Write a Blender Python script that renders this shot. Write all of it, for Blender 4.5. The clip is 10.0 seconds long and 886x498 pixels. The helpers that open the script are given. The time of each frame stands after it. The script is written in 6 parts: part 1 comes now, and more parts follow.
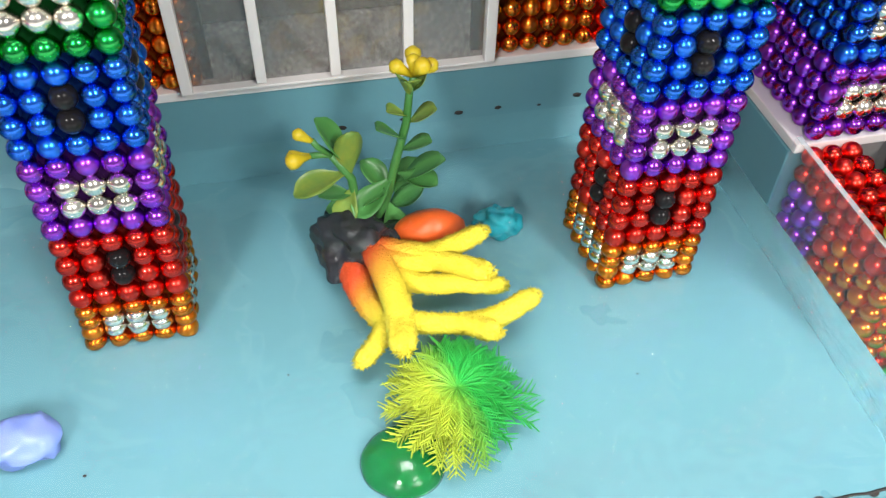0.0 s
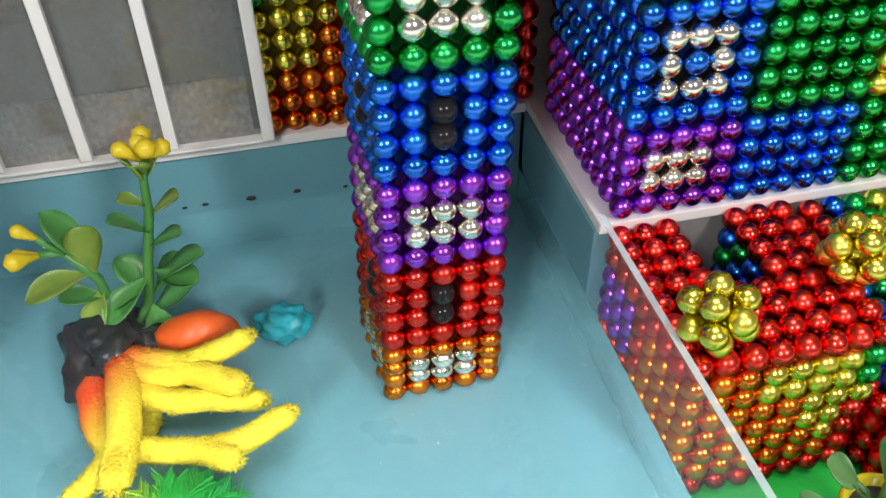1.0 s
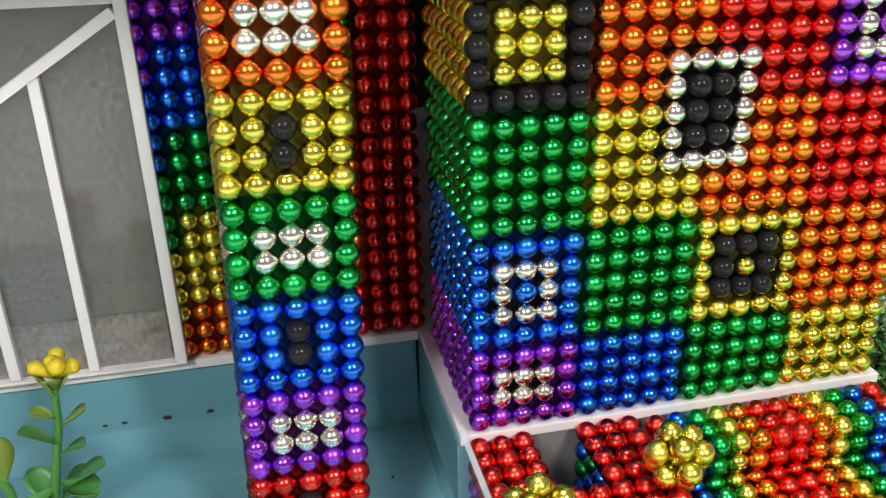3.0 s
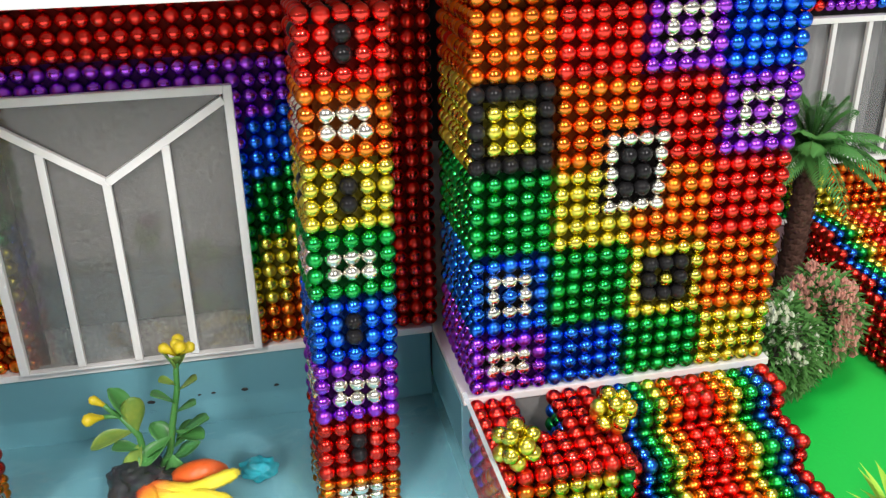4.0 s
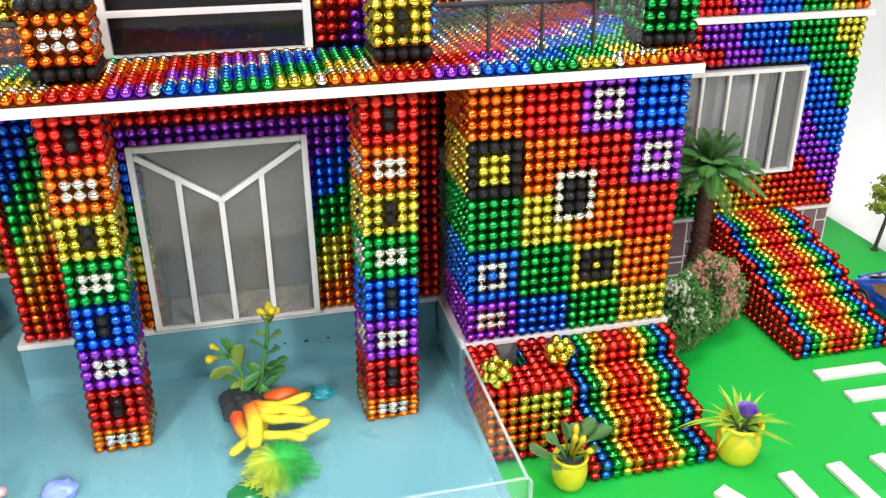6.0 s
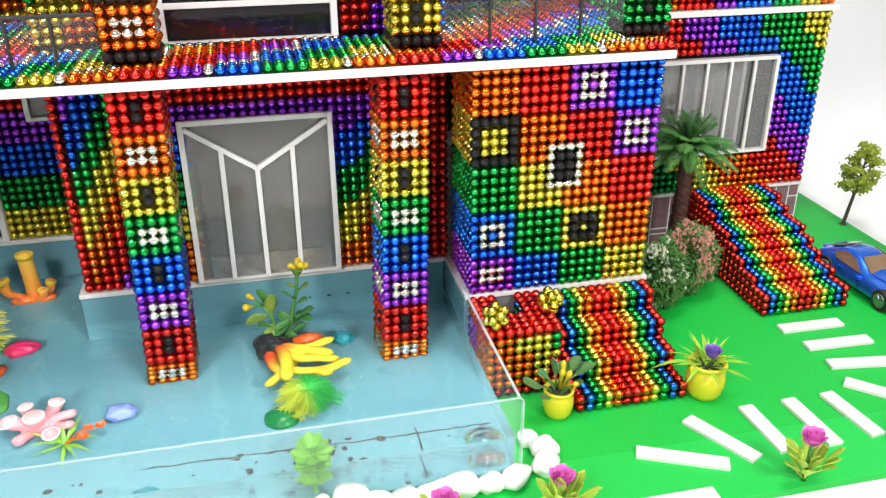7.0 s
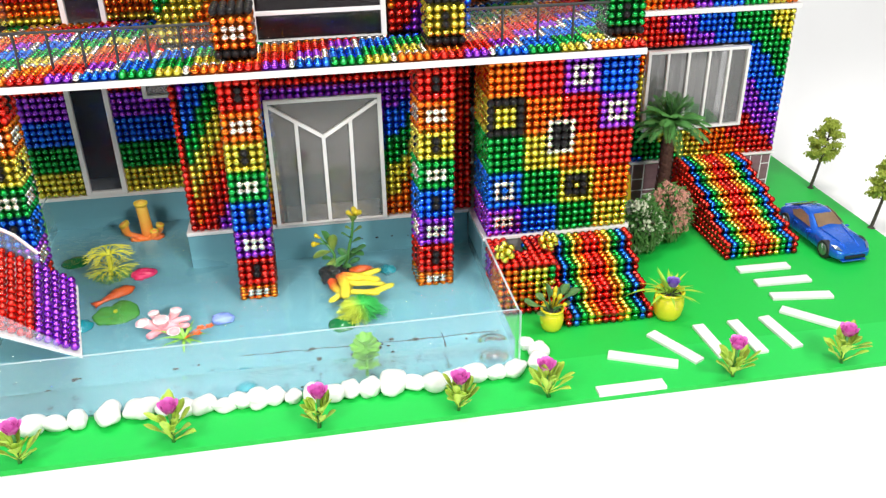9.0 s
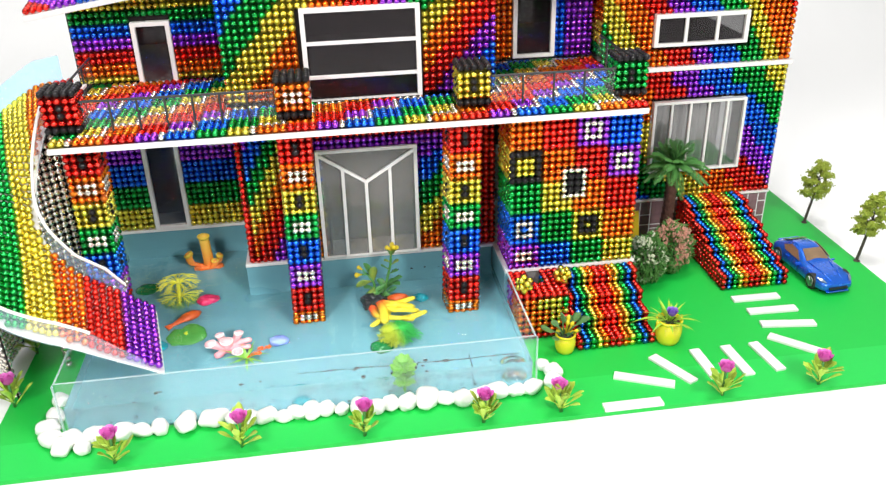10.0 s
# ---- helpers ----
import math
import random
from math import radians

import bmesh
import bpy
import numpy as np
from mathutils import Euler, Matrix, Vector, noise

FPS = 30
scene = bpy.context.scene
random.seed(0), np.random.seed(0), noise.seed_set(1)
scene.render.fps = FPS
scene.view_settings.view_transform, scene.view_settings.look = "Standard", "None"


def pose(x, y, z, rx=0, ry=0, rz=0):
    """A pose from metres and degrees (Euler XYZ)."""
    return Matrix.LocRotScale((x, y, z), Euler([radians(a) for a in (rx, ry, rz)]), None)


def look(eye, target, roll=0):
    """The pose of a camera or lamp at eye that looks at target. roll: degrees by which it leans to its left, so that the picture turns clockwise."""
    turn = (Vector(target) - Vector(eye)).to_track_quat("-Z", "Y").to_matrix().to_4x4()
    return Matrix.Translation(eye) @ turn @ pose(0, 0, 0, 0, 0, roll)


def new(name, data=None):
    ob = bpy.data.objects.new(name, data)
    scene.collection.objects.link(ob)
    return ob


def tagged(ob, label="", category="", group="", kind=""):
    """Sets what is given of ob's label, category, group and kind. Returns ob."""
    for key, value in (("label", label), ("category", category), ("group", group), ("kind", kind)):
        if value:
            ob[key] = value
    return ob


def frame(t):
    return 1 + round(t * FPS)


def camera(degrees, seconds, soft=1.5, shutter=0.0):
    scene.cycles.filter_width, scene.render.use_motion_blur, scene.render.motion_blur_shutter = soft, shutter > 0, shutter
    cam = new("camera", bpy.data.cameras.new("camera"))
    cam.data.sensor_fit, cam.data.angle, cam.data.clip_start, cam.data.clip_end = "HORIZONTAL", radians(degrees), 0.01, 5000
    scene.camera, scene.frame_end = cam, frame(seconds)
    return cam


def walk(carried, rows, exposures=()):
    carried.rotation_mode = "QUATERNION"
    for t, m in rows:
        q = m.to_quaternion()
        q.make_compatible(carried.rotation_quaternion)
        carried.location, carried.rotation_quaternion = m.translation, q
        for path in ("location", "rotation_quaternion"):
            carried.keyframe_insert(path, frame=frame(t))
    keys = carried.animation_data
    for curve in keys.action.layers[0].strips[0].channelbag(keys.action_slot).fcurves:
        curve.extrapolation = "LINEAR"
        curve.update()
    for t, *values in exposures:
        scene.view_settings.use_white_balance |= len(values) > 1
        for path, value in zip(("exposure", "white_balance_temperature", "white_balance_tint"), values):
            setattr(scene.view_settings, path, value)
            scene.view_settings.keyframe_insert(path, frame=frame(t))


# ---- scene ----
from functools import lru_cache

# ---- camera ----
cam = camera(55.49, 10.0, 1.3)
PATH = [
    (0, (-0.11588, -0.13316, 0.16233), (0.04037, 0.54282, -0.55783), 1.183),
    (0.5, (-0.08874, -0.12635, 0.15638), (0.08723, 0.57600, -0.53336), 0.476),
    (1, (-0.06053, -0.12121, 0.14601), (0.10236, 0.61758, -0.50794), -1.025),
    (1.5, (-0.04448, -0.12034, 0.13196), (0.09265, 0.67698, -0.45582), -2.155),
    (2, (-0.04111, -0.11911, 0.12146), (0.10105, 0.72294, -0.39887), -1.708),
    (2.5, (-0.03669, -0.12515, 0.13401), (0.13241, 0.74614, -0.32671), -0.253),
    (3, (-0.03559, -0.14966, 0.15362), (0.14892, 0.74305, -0.25749), -1.431),
    (3.2, (-0.03795, -0.16091, 0.15942), (0.15512, 0.73588, -0.23867), -1.473),
    (4.3, (-0.05641, -0.23519, 0.19871), (0.12377, 0.66028, -0.20833), -1.073),
    (4.5, (-0.05986, -0.24553, 0.20602), (0.12322, 0.64713, -0.20586), -1.047),
    (5, (-0.06935, -0.27554, 0.22158), (0.12324, 0.61366, -0.19344), -0.940),
    (5.5, (-0.07783, -0.30368, 0.23071), (0.12319, 0.58528, -0.18081), -0.739),
    (5.7, (-0.08096, -0.31100, 0.24034), (0.12338, 0.56873, -0.18897), -0.470),
    (6.8, (-0.09548, -0.37061, 0.25447), (0.10154, 0.50945, -0.17759), -0.371),
    (7, (-0.09889, -0.38161, 0.25758), (0.09716, 0.49688, -0.17811), -0.343),
    (7.5, (-0.10705, -0.41143, 0.26239), (0.08233, 0.46544, -0.17946), -0.430),
    (8, (-0.11130, -0.44295, 0.26806), (0.06667, 0.43389, -0.17856), -0.420),
    (8.5, (-0.11155, -0.47311, 0.28125), (0.05043, 0.40199, -0.17477), -0.653),
    (9, (-0.11236, -0.50150, 0.30339), (0.03141, 0.36999, -0.16549), -1.027),
    (9.5, (-0.11618, -0.53732, 0.32062), (0.00828, 0.34214, -0.13879), -1.520),
    (10, (-0.12665, -0.56329, 0.35541), (-0.00706, 0.31775, -0.10227), -1.457),
]
walk(cam, [(t, look(eye, target, roll)) for t, eye, target, roll in PATH],
     [(0, -0.14), (0.5, -0.24), (1, -0.32), (2, -0.40), (2.5, -0.38), (3, -0.26), (4.5, -0.15), (5, -0.15), (7, -0.11), (8.5, -0.08), (10, -0.06)])

# ---- light: a white photo studio, two soft boxes overhead ----
world = bpy.data.worlds.new("studio")
scene.world = world
world.use_nodes = True
wn = world.node_tree.nodes
wn["Background"].inputs["Color"].default_value = (0.93, 0.97, 1.0, 1)
wn["Background"].inputs["Strength"].default_value = 0.26


def soft_box(eye, target, sx, sy, watts, colour=(1, 0.98, 0.95)):
    lamp = bpy.data.lights.new("soft_box", "AREA")
    lamp.shape, lamp.size, lamp.size_y, lamp.energy, lamp.color = "RECTANGLE", sx, sy, watts, colour
    ob = new("soft_box", lamp)
    ob.matrix_world = look(eye, target)


soft_box((-0.62, -0.94, 0.86), (-0.06, 0.05, 0.08), 0.22, 0.32, 10.5)
soft_box((0.40, -1.00, 0.92), (0.0, 0.05, 0.08), 0.22, 0.32, 12.5)
soft_box((0.0, -0.10, 1.55), (0.0, 0.05, 0.0), 0.7, 0.5, 15.5)

MM = 0.001

# ---- materials ----


def nodes_of(name):
    m = bpy.data.materials.new(name)
    m.use_nodes = True
    return m, m.node_tree.nodes, m.node_tree.links, m.node_tree.nodes["Principled BSDF"]


def surface(name, colour, rough=0.5, metal=0.0, vary=0.12, scale=120.0, bump=0.0, fine=900.0, rough_vary=0.1, spec=0.5, coat=0.0, second=None, sss=0.0):
    """A painted, plastic or stone surface: two scales of tone, uneven gloss, fine relief."""
    m, n, l, b = nodes_of(name)
    co = n.new("ShaderNodeTexCoord")
    big, small = n.new("ShaderNodeTexNoise"), n.new("ShaderNodeTexNoise")
    big.inputs["Scale"].default_value, small.inputs["Scale"].default_value = scale, fine
    big.inputs["Detail"].default_value, small.inputs["Detail"].default_value = 5, 3
    l.new(co.outputs["Object"], big.inputs["Vector"])
    l.new(co.outputs["Object"], small.inputs["Vector"])
    ramp = n.new("ShaderNodeMix")
    ramp.data_type = "RGBA"
    other = second or tuple(c * (1 - vary) for c in colour)
    ramp.inputs["A"].default_value, ramp.inputs["B"].default_value = (*[min(1, c * (1 + vary * 0.4)) for c in colour], 1), (*other, 1)
    mixed = n.new("ShaderNodeMath")
    mixed.operation = "MULTIPLY_ADD"
    mixed.inputs[1].default_value, mixed.inputs[2].default_value = 0.35, 0.0
    l.new(small.outputs["Fac"], mixed.inputs[0])
    total = n.new("ShaderNodeMath")
    total.operation = "MULTIPLY_ADD"
    total.inputs[1].default_value = 0.75
    l.new(big.outputs["Fac"], total.inputs[0])
    l.new(mixed.outputs[0], total.inputs[2])
    l.new(total.outputs[0], ramp.inputs["Factor"])
    l.new(ramp.outputs["Result"], b.inputs["Base Color"])
    rr = n.new("ShaderNodeMapRange")
    rr.inputs["To Min"].default_value, rr.inputs["To Max"].default_value = max(0.02, rough - rough_vary), min(1, rough + rough_vary)
    l.new(big.outputs["Fac"], rr.inputs["Value"])
    l.new(rr.outputs["Result"], b.inputs["Roughness"])
    b.inputs["Metallic"].default_value = metal
    b.inputs["Specular IOR Level"].default_value = spec
    b.inputs["Coat Weight"].default_value = coat
    if sss:
        b.inputs["Subsurface Weight"].default_value = sss
        b.inputs["Subsurface Radius"].default_value = (0.002, 0.002, 0.001)
        b.inputs["Subsurface Scale"].default_value = 1.0
    if bump:
        bp = n.new("ShaderNodeBump")
        bp.inputs["Strength"].default_value, bp.inputs["Distance"].default_value = bump, 0.0006
        l.new(small.outputs["Fac"], bp.inputs["Height"])
        l.new(bp.outputs["Normal"], b.inputs["Normal"])
    return m


def magnet(name, colour, rough=0.25, metal=1.0, coat=0.5, rim=0.30):
    """Lacquered steel ball, each one a little different in tone and gloss; the lacquer deepens towards the rim."""
    m, n, l, b = nodes_of(name)
    info, geo = n.new("ShaderNodeObjectInfo"), n.new("ShaderNodeNewGeometry")
    add = n.new("ShaderNodeMath")
    add.operation = "ADD"
    l.new(info.outputs["Random"], add.inputs[0])
    l.new(geo.outputs["Random Per Island"], add.inputs[1])
    fr = n.new("ShaderNodeMath")
    fr.operation = "FRACT"
    l.new(add.outputs[0], fr.inputs[0])
    mix = n.new("ShaderNodeMix")
    mix.data_type = "RGBA"
    mix.inputs["A"].default_value, mix.inputs["B"].default_value = (*[c * 0.92 for c in colour], 1), (*[min(1, c * 1.18) for c in colour], 1)
    l.new(fr.outputs[0], mix.inputs["Factor"])
    l.new(mix.outputs["Result"], b.inputs["Base Color"])
    rr = n.new("ShaderNodeMapRange")
    rr.inputs["To Min"].default_value, rr.inputs["To Max"].default_value = rough - 0.03, rough + 0.05
    l.new(fr.outputs[0], rr.inputs["Value"])
    l.new(rr.outputs["Result"], b.inputs["Roughness"])
    b.inputs["Metallic"].default_value = metal
    b.inputs["Specular Tint"].default_value = (*[rim * (0.4 + 0.6 * c) for c in colour], 1)
    b.inputs["Coat Weight"].default_value, b.inputs["Coat Roughness"].default_value = coat, 0.05
    return m


def clear(name, colour=(1, 1, 1), ior=1.45, rough=0.0):
    m, n, l, b = nodes_of(name)
    b.inputs["Base Color"].default_value = (*colour, 1)
    b.inputs["Transmission Weight"].default_value = 1.0
    b.inputs["IOR"].default_value, b.inputs["Roughness"].default_value = ior, rough
    return m


def sheer(name, colour, through_share, rough=0.08, spread=0.1, gloss=1.5):
    """A thin clear or toned sheet: part see-through, part glossy plastic."""
    m, n, l, b = nodes_of(name)
    b.inputs["Base Color"].default_value, b.inputs["Roughness"].default_value = (*colour, 1), rough
    b.inputs["IOR"].default_value = gloss
    t = n.new("ShaderNodeBsdfTransparent")
    mix = n.new("ShaderNodeMixShader")
    noi = n.new("ShaderNodeTexNoise")
    noi.inputs["Scale"].default_value = 60
    rr = n.new("ShaderNodeMapRange")
    rr.inputs["To Min"].default_value, rr.inputs["To Max"].default_value = through_share - spread, through_share + spread
    l.new(noi.outputs["Fac"], rr.inputs["Value"])
    l.new(rr.outputs["Result"], mix.inputs["Fac"])
    l.new(b.outputs["BSDF"], mix.inputs[1])
    l.new(t.outputs["BSDF"], mix.inputs[2])
    l.new(mix.outputs["Shader"], n["Material Output"].inputs["Surface"])
    return m


LACQUER = {
    "R": ("red", (0.84, 0.040, 0.026)), "O": ("orange", (0.95, 0.225, 0.018)), "Y": ("gold", (0.78, 0.67, 0.085)), "G": ("green", (0.012, 0.41, 0.075)),
    "B": ("blue", (0.020, 0.18, 0.83)), "P": ("purple", (0.38, 0.065, 0.72)), "S": ("silver", (0.86, 0.80, 0.72)), "K": ("black", (0.014, 0.013, 0.014)),
}
BALL = {c: magnet(name + "_lacquer", rgb) for c, (name, rgb) in LACQUER.items() if c not in "SK"}
BALL["S"] = magnet("silver_plate", LACQUER["S"][1], 0.20, coat=0.2, rim=0.4)
BALL["K"] = magnet("black_lacquer", LACQUER["K"][1], 0.30, 0.0, 0.35)
BALL["K"].node_tree.nodes["Principled BSDF"].inputs["Specular IOR Level"].default_value = 0.25
ORDER = "ROYGBPSK"
# dark ball colours painted in the gaps, standing in for light reflected between balls
GAP_TINT = {c: surface(name + "_board", tuple(0.004 + 0.20 * v for v in rgb) if c not in "SK" else (0.02, 0.018, 0.017), 0.8, vary=0.3, spec=0.05) for c, (name, rgb) in LACQUER.items()}
M_WHITE = surface("white_plastic", (0.80, 0.775, 0.76), 0.38, vary=0.05, scale=40)
# core board of the ball walls, its dark tone painting in the gap shade
M_DARK = surface("dark_board", (0.022, 0.018, 0.018), 0.7, vary=0.3, spec=0.1)
M_BLUE = surface("blue_board", (0.14, 0.335, 0.395), 0.3, vary=0.10, scale=14, rough_vary=0.12, fine=300)
M_GREEN = surface("green_foam", (0.006, 0.50, 0.055), 0.55, vary=0.12, scale=9, fine=700, bump=0.15)
M_TABLE = surface("white_table", (0.91, 0.91, 0.91), 0.5, vary=0.02, scale=3)
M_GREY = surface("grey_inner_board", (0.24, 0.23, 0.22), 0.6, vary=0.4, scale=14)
# the shade of unlit rooms, put into the board colour
M_ROOM_SHADE = surface("dark_inner_board", (0.022, 0.018, 0.019), 0.6, vary=0.4, scale=14)
M_WATER = clear("water", (0.97, 1.0, 1.0), 1.33)
ripple, wave = M_WATER.node_tree.nodes.new("ShaderNodeBump"), M_WATER.node_tree.nodes.new("ShaderNodeTexNoise")
wave.inputs["Scale"].default_value, wave.inputs["Detail"].default_value = 38.0, 1.0
ripple.inputs["Strength"].default_value, ripple.inputs["Distance"].default_value = 0.35, 0.0012
M_WATER.node_tree.links.new(wave.outputs["Fac"], ripple.inputs["Height"])
M_WATER.node_tree.links.new(ripple.outputs["Normal"], M_WATER.node_tree.nodes["Principled BSDF"].inputs["Normal"])
M_ACRYL = sheer("acrylic", (0.82, 0.93, 0.96), 0.94, 0.03, 0.02)
# light caught in the acrylic edges, put into a pale colour
M_EDGE_LIGHT = sheer("acrylic_edge_light", (0.72, 0.84, 0.87), 0.60, 0.12, 0.25)
M_PANE_CLEAR = sheer("glossy_pane", (0.10, 0.10, 0.10), 0.5, 0.03, 0.12, 2.3)
# uneven pale mottling stands in for blurred reflections on the panes
M_PANE = sheer("mottled_reflection_pane", (0.155, 0.15, 0.14), 0.5, 0.05, 0.42, 1.8)
M_PANE_DARK = sheer("dark_pane", (0.013, 0.009, 0.011), 0.45, 0.03, 0.25, 1.42)
# dark bluish tone stands in for a vague reflection in the door pane
M_PANE_BLUISH = sheer("bluish_reflection_pane", (0.045, 0.050, 0.068), 0.5, 0.04, 0.3, 1.55)
M_FILM = sheer("blue_film", (0.46, 0.74, 0.90), 0.2, 0.2, 0.05)
M_GUARD = sheer("clear_guard", (0.58, 0.79, 0.94), 0.76, 0.06, 0.05)
M_RAIL = surface("black_rail", (0.03, 0.03, 0.03), 0.4)

# ---- mesh helpers ----


def part(name, bm, material, parent=None, label="", smooth=False):
    me = bpy.data.meshes.new(name)
    bm.to_mesh(me)
    bm.free()
    for mat in material if isinstance(material, (list, tuple)) else [material]:
        me.materials.append(mat)
    if smooth:
        me.shade_smooth()
    ob = new(name, me)
    if parent:
        ob.parent = parent
    if label:
        ob["label"] = label
    return ob


def thing(name, x, y, z, label, category, group="", turn=0.0):
    ob = new(name)
    ob.empty_display_size = 0.01
    ob.matrix_world = pose(x, y, z, 0, 0, turn)
    return tagged(ob, label, category, group)


def box(bm, x0, x1, y0, y1, z0, z1, bevel=0.0, m=None):
    made = bmesh.ops.create_cube(bm, size=1)["verts"]
    for v in made:
        v.co = Vector(((x0 + x1) / 2 + v.co.x * (x1 - x0), (y0 + y1) / 2 + v.co.y * (y1 - y0), (z0 + z1) / 2 + v.co.z * (z1 - z0)))
        if m:
            v.co = m @ v.co
    if bevel:
        edges = list({e for v in made for e in v.link_edges})
        bmesh.ops.bevel(bm, geom=edges, offset=bevel, segments=2, affect="EDGES", profile=0.6)


def slab(name, x0, x1, y0, y1, z0, z1, material, parent=None, bevel=0.0004, label=""):
    bm = bmesh.new()
    box(bm, x0, x1, y0, y1, z0, z1, bevel)
    return part(name, bm, material, parent, label)


def tube(bm, pts, radii, n=8, cap=True):
    """A round limb through points, with a radius at each."""
    pts = [Vector(p) for p in pts]
    rings = []
    side = None
    for i, p in enumerate(pts):
        d = (pts[min(i + 1, len(pts) - 1)] - pts[max(i - 1, 0)]).normalized()
        a = side if side is not None else (Vector((0, 0, 1)) if abs(d.z) < 0.9 else Vector((1, 0, 0)))
        u = (a - d * a.dot(d)).normalized()
        side = u
        w = d.cross(u)
        rings.append([bm.verts.new(p + radii[i] * (math.cos(2 * math.pi * k / n) * u + math.sin(2 * math.pi * k / n) * w)) for k in range(n)])
    for r0, r1 in zip(rings, rings[1:]):
        for k in range(n):
            bm.faces.new((r0[k], r0[(k + 1) % n], r1[(k + 1) % n], r1[k]))
    if cap:
        bm.faces.new(rings[0][::-1])
        bm.faces.new(rings[-1])


def blade(bm, base, way, length, width, curl=0.3, up=(0, 0, 1), n=5, fold=0.25, tip=0.0, thick=0.0):
    """A leaf: pointed, folded along its midrib and curling over."""
    base, way = Vector(base), Vector(way).normalized()
    up = Vector(up)
    side = way.cross(up)
    side = side.normalized() if side.length > 1e-4 else Vector((1, 0, 0))
    nor = side.cross(way).normalized()
    rows = []
    for i in range(n + 1):
        s = i / n
        w = width / 2 * (math.sin(math.pi * min(1, s * (1 - tip) + 0.08)) ** 0.75 if s < 1 else 0.06)
        p = base + way * length * s * (1 - 0.25 * abs(curl) * s) - nor * length * curl * s * s
        rows.append([bm.verts.new(p - side * w + nor * w * fold), bm.verts.new(p), bm.verts.new(p + side * w + nor * w * fold)])
    for a, b in zip(rows, rows[1:]):
        bm.faces.new((a[0], a[1], b[1], b[0]))
        bm.faces.new((a[1], a[2], b[2], b[1]))


def paddle(bm, base, way, length, width, curl=0.2, cup=0.25, n=7):
    """A leaf with a narrow foot and a broad round end, slightly cupped, with thickness."""
    base, way = Vector(base), Vector(way).normalized()
    side = way.cross(Vector((0, 0, 1)))
    side = side.normalized() if side.length > 1e-3 else Vector((1, 0, 0))
    nor = side.cross(way).normalized()
    top, low = [], []
    for i in range(n + 1):
        s = i / n
        w = width / 2 * (0.10 + 0.90 * math.sin(math.pi / 2 * min(1.0, s / 0.62)) ** 1.6 if s < 0.62 else math.sqrt(max(0.0, 1 - ((s - 0.62) / 0.385) ** 2)))
        p = base + way * length * s - nor * length * curl * s * s
        row = [p + side * w * u + nor * w * cup * u * u for u in (-1, -0.5, 0, 0.5, 1)]
        top.append([bm.verts.new(q) for q in row])
        low.append([bm.verts.new(q - nor * 0.00022) for q in row])
    for i in range(n):
        for k in range(4):
            bm.faces.new((top[i][k], top[i][k + 1], top[i + 1][k + 1], top[i + 1][k]))
            bm.faces.new((low[i][k + 1], low[i][k], low[i + 1][k], low[i + 1][k + 1]))
        for k in (0, 4):
            bm.faces.new((top[i][k], top[i + 1][k], low[i + 1][k], low[i][k]))
    bm.faces.new(top[n] + low[n][::-1])


def blob(bm, c, r, rough=0.2, freq=1.5, sub=3, seed=0.0, flat=None):
    """A stone or lump: a ball pushed in and out, with its own radii."""
    made = bmesh.ops.create_icosphere(bm, subdivisions=sub, radius=1)["verts"]
    for v in made:
        k = 1 + rough * noise.noise(v.co * freq + Vector((seed * 7.1, seed * 3.3, seed)))
        p = Vector((v.co.x * r[0], v.co.y * r[1], v.co.z * r[2])) * k
        if flat is not None:
            p.z = max(p.z, flat)
        v.co = Vector(c) + p


def lathe(bm, prof, n=28):
    """A turned shape from (radius, height) pairs."""
    rings = [[bm.verts.new((r * math.cos(2 * math.pi * k / n), r * math.sin(2 * math.pi * k / n), z)) for k in range(n)] for r, z in prof]
    for a, b in zip(rings, rings[1:]):
        for k in range(n):
            bm.faces.new((a[k], a[(k + 1) % n], b[(k + 1) % n], b[k]))
    bm.faces.new(rings[0][::-1])
    bm.faces.new(rings[-1])


# ---- magnet balls ----
P = 0.005


@lru_cache(None)
def ball_mesh(c, sub):
    bm = bmesh.new()
    bmesh.ops.create_icosphere(bm, subdivisions=sub, radius=0.00250)
    me = bpy.data.meshes.new("ball")
    bm.to_mesh(me)
    bm.free()
    me.materials.append(BALL[c])
    me.shade_smooth()
    return me


@lru_cache(None)
def ball_arrays(sub):
    me = ball_mesh("R", sub)
    return (np.array([v.co[:] for v in me.vertices]), np.array([p.vertices[:] for p in me.polygons]))


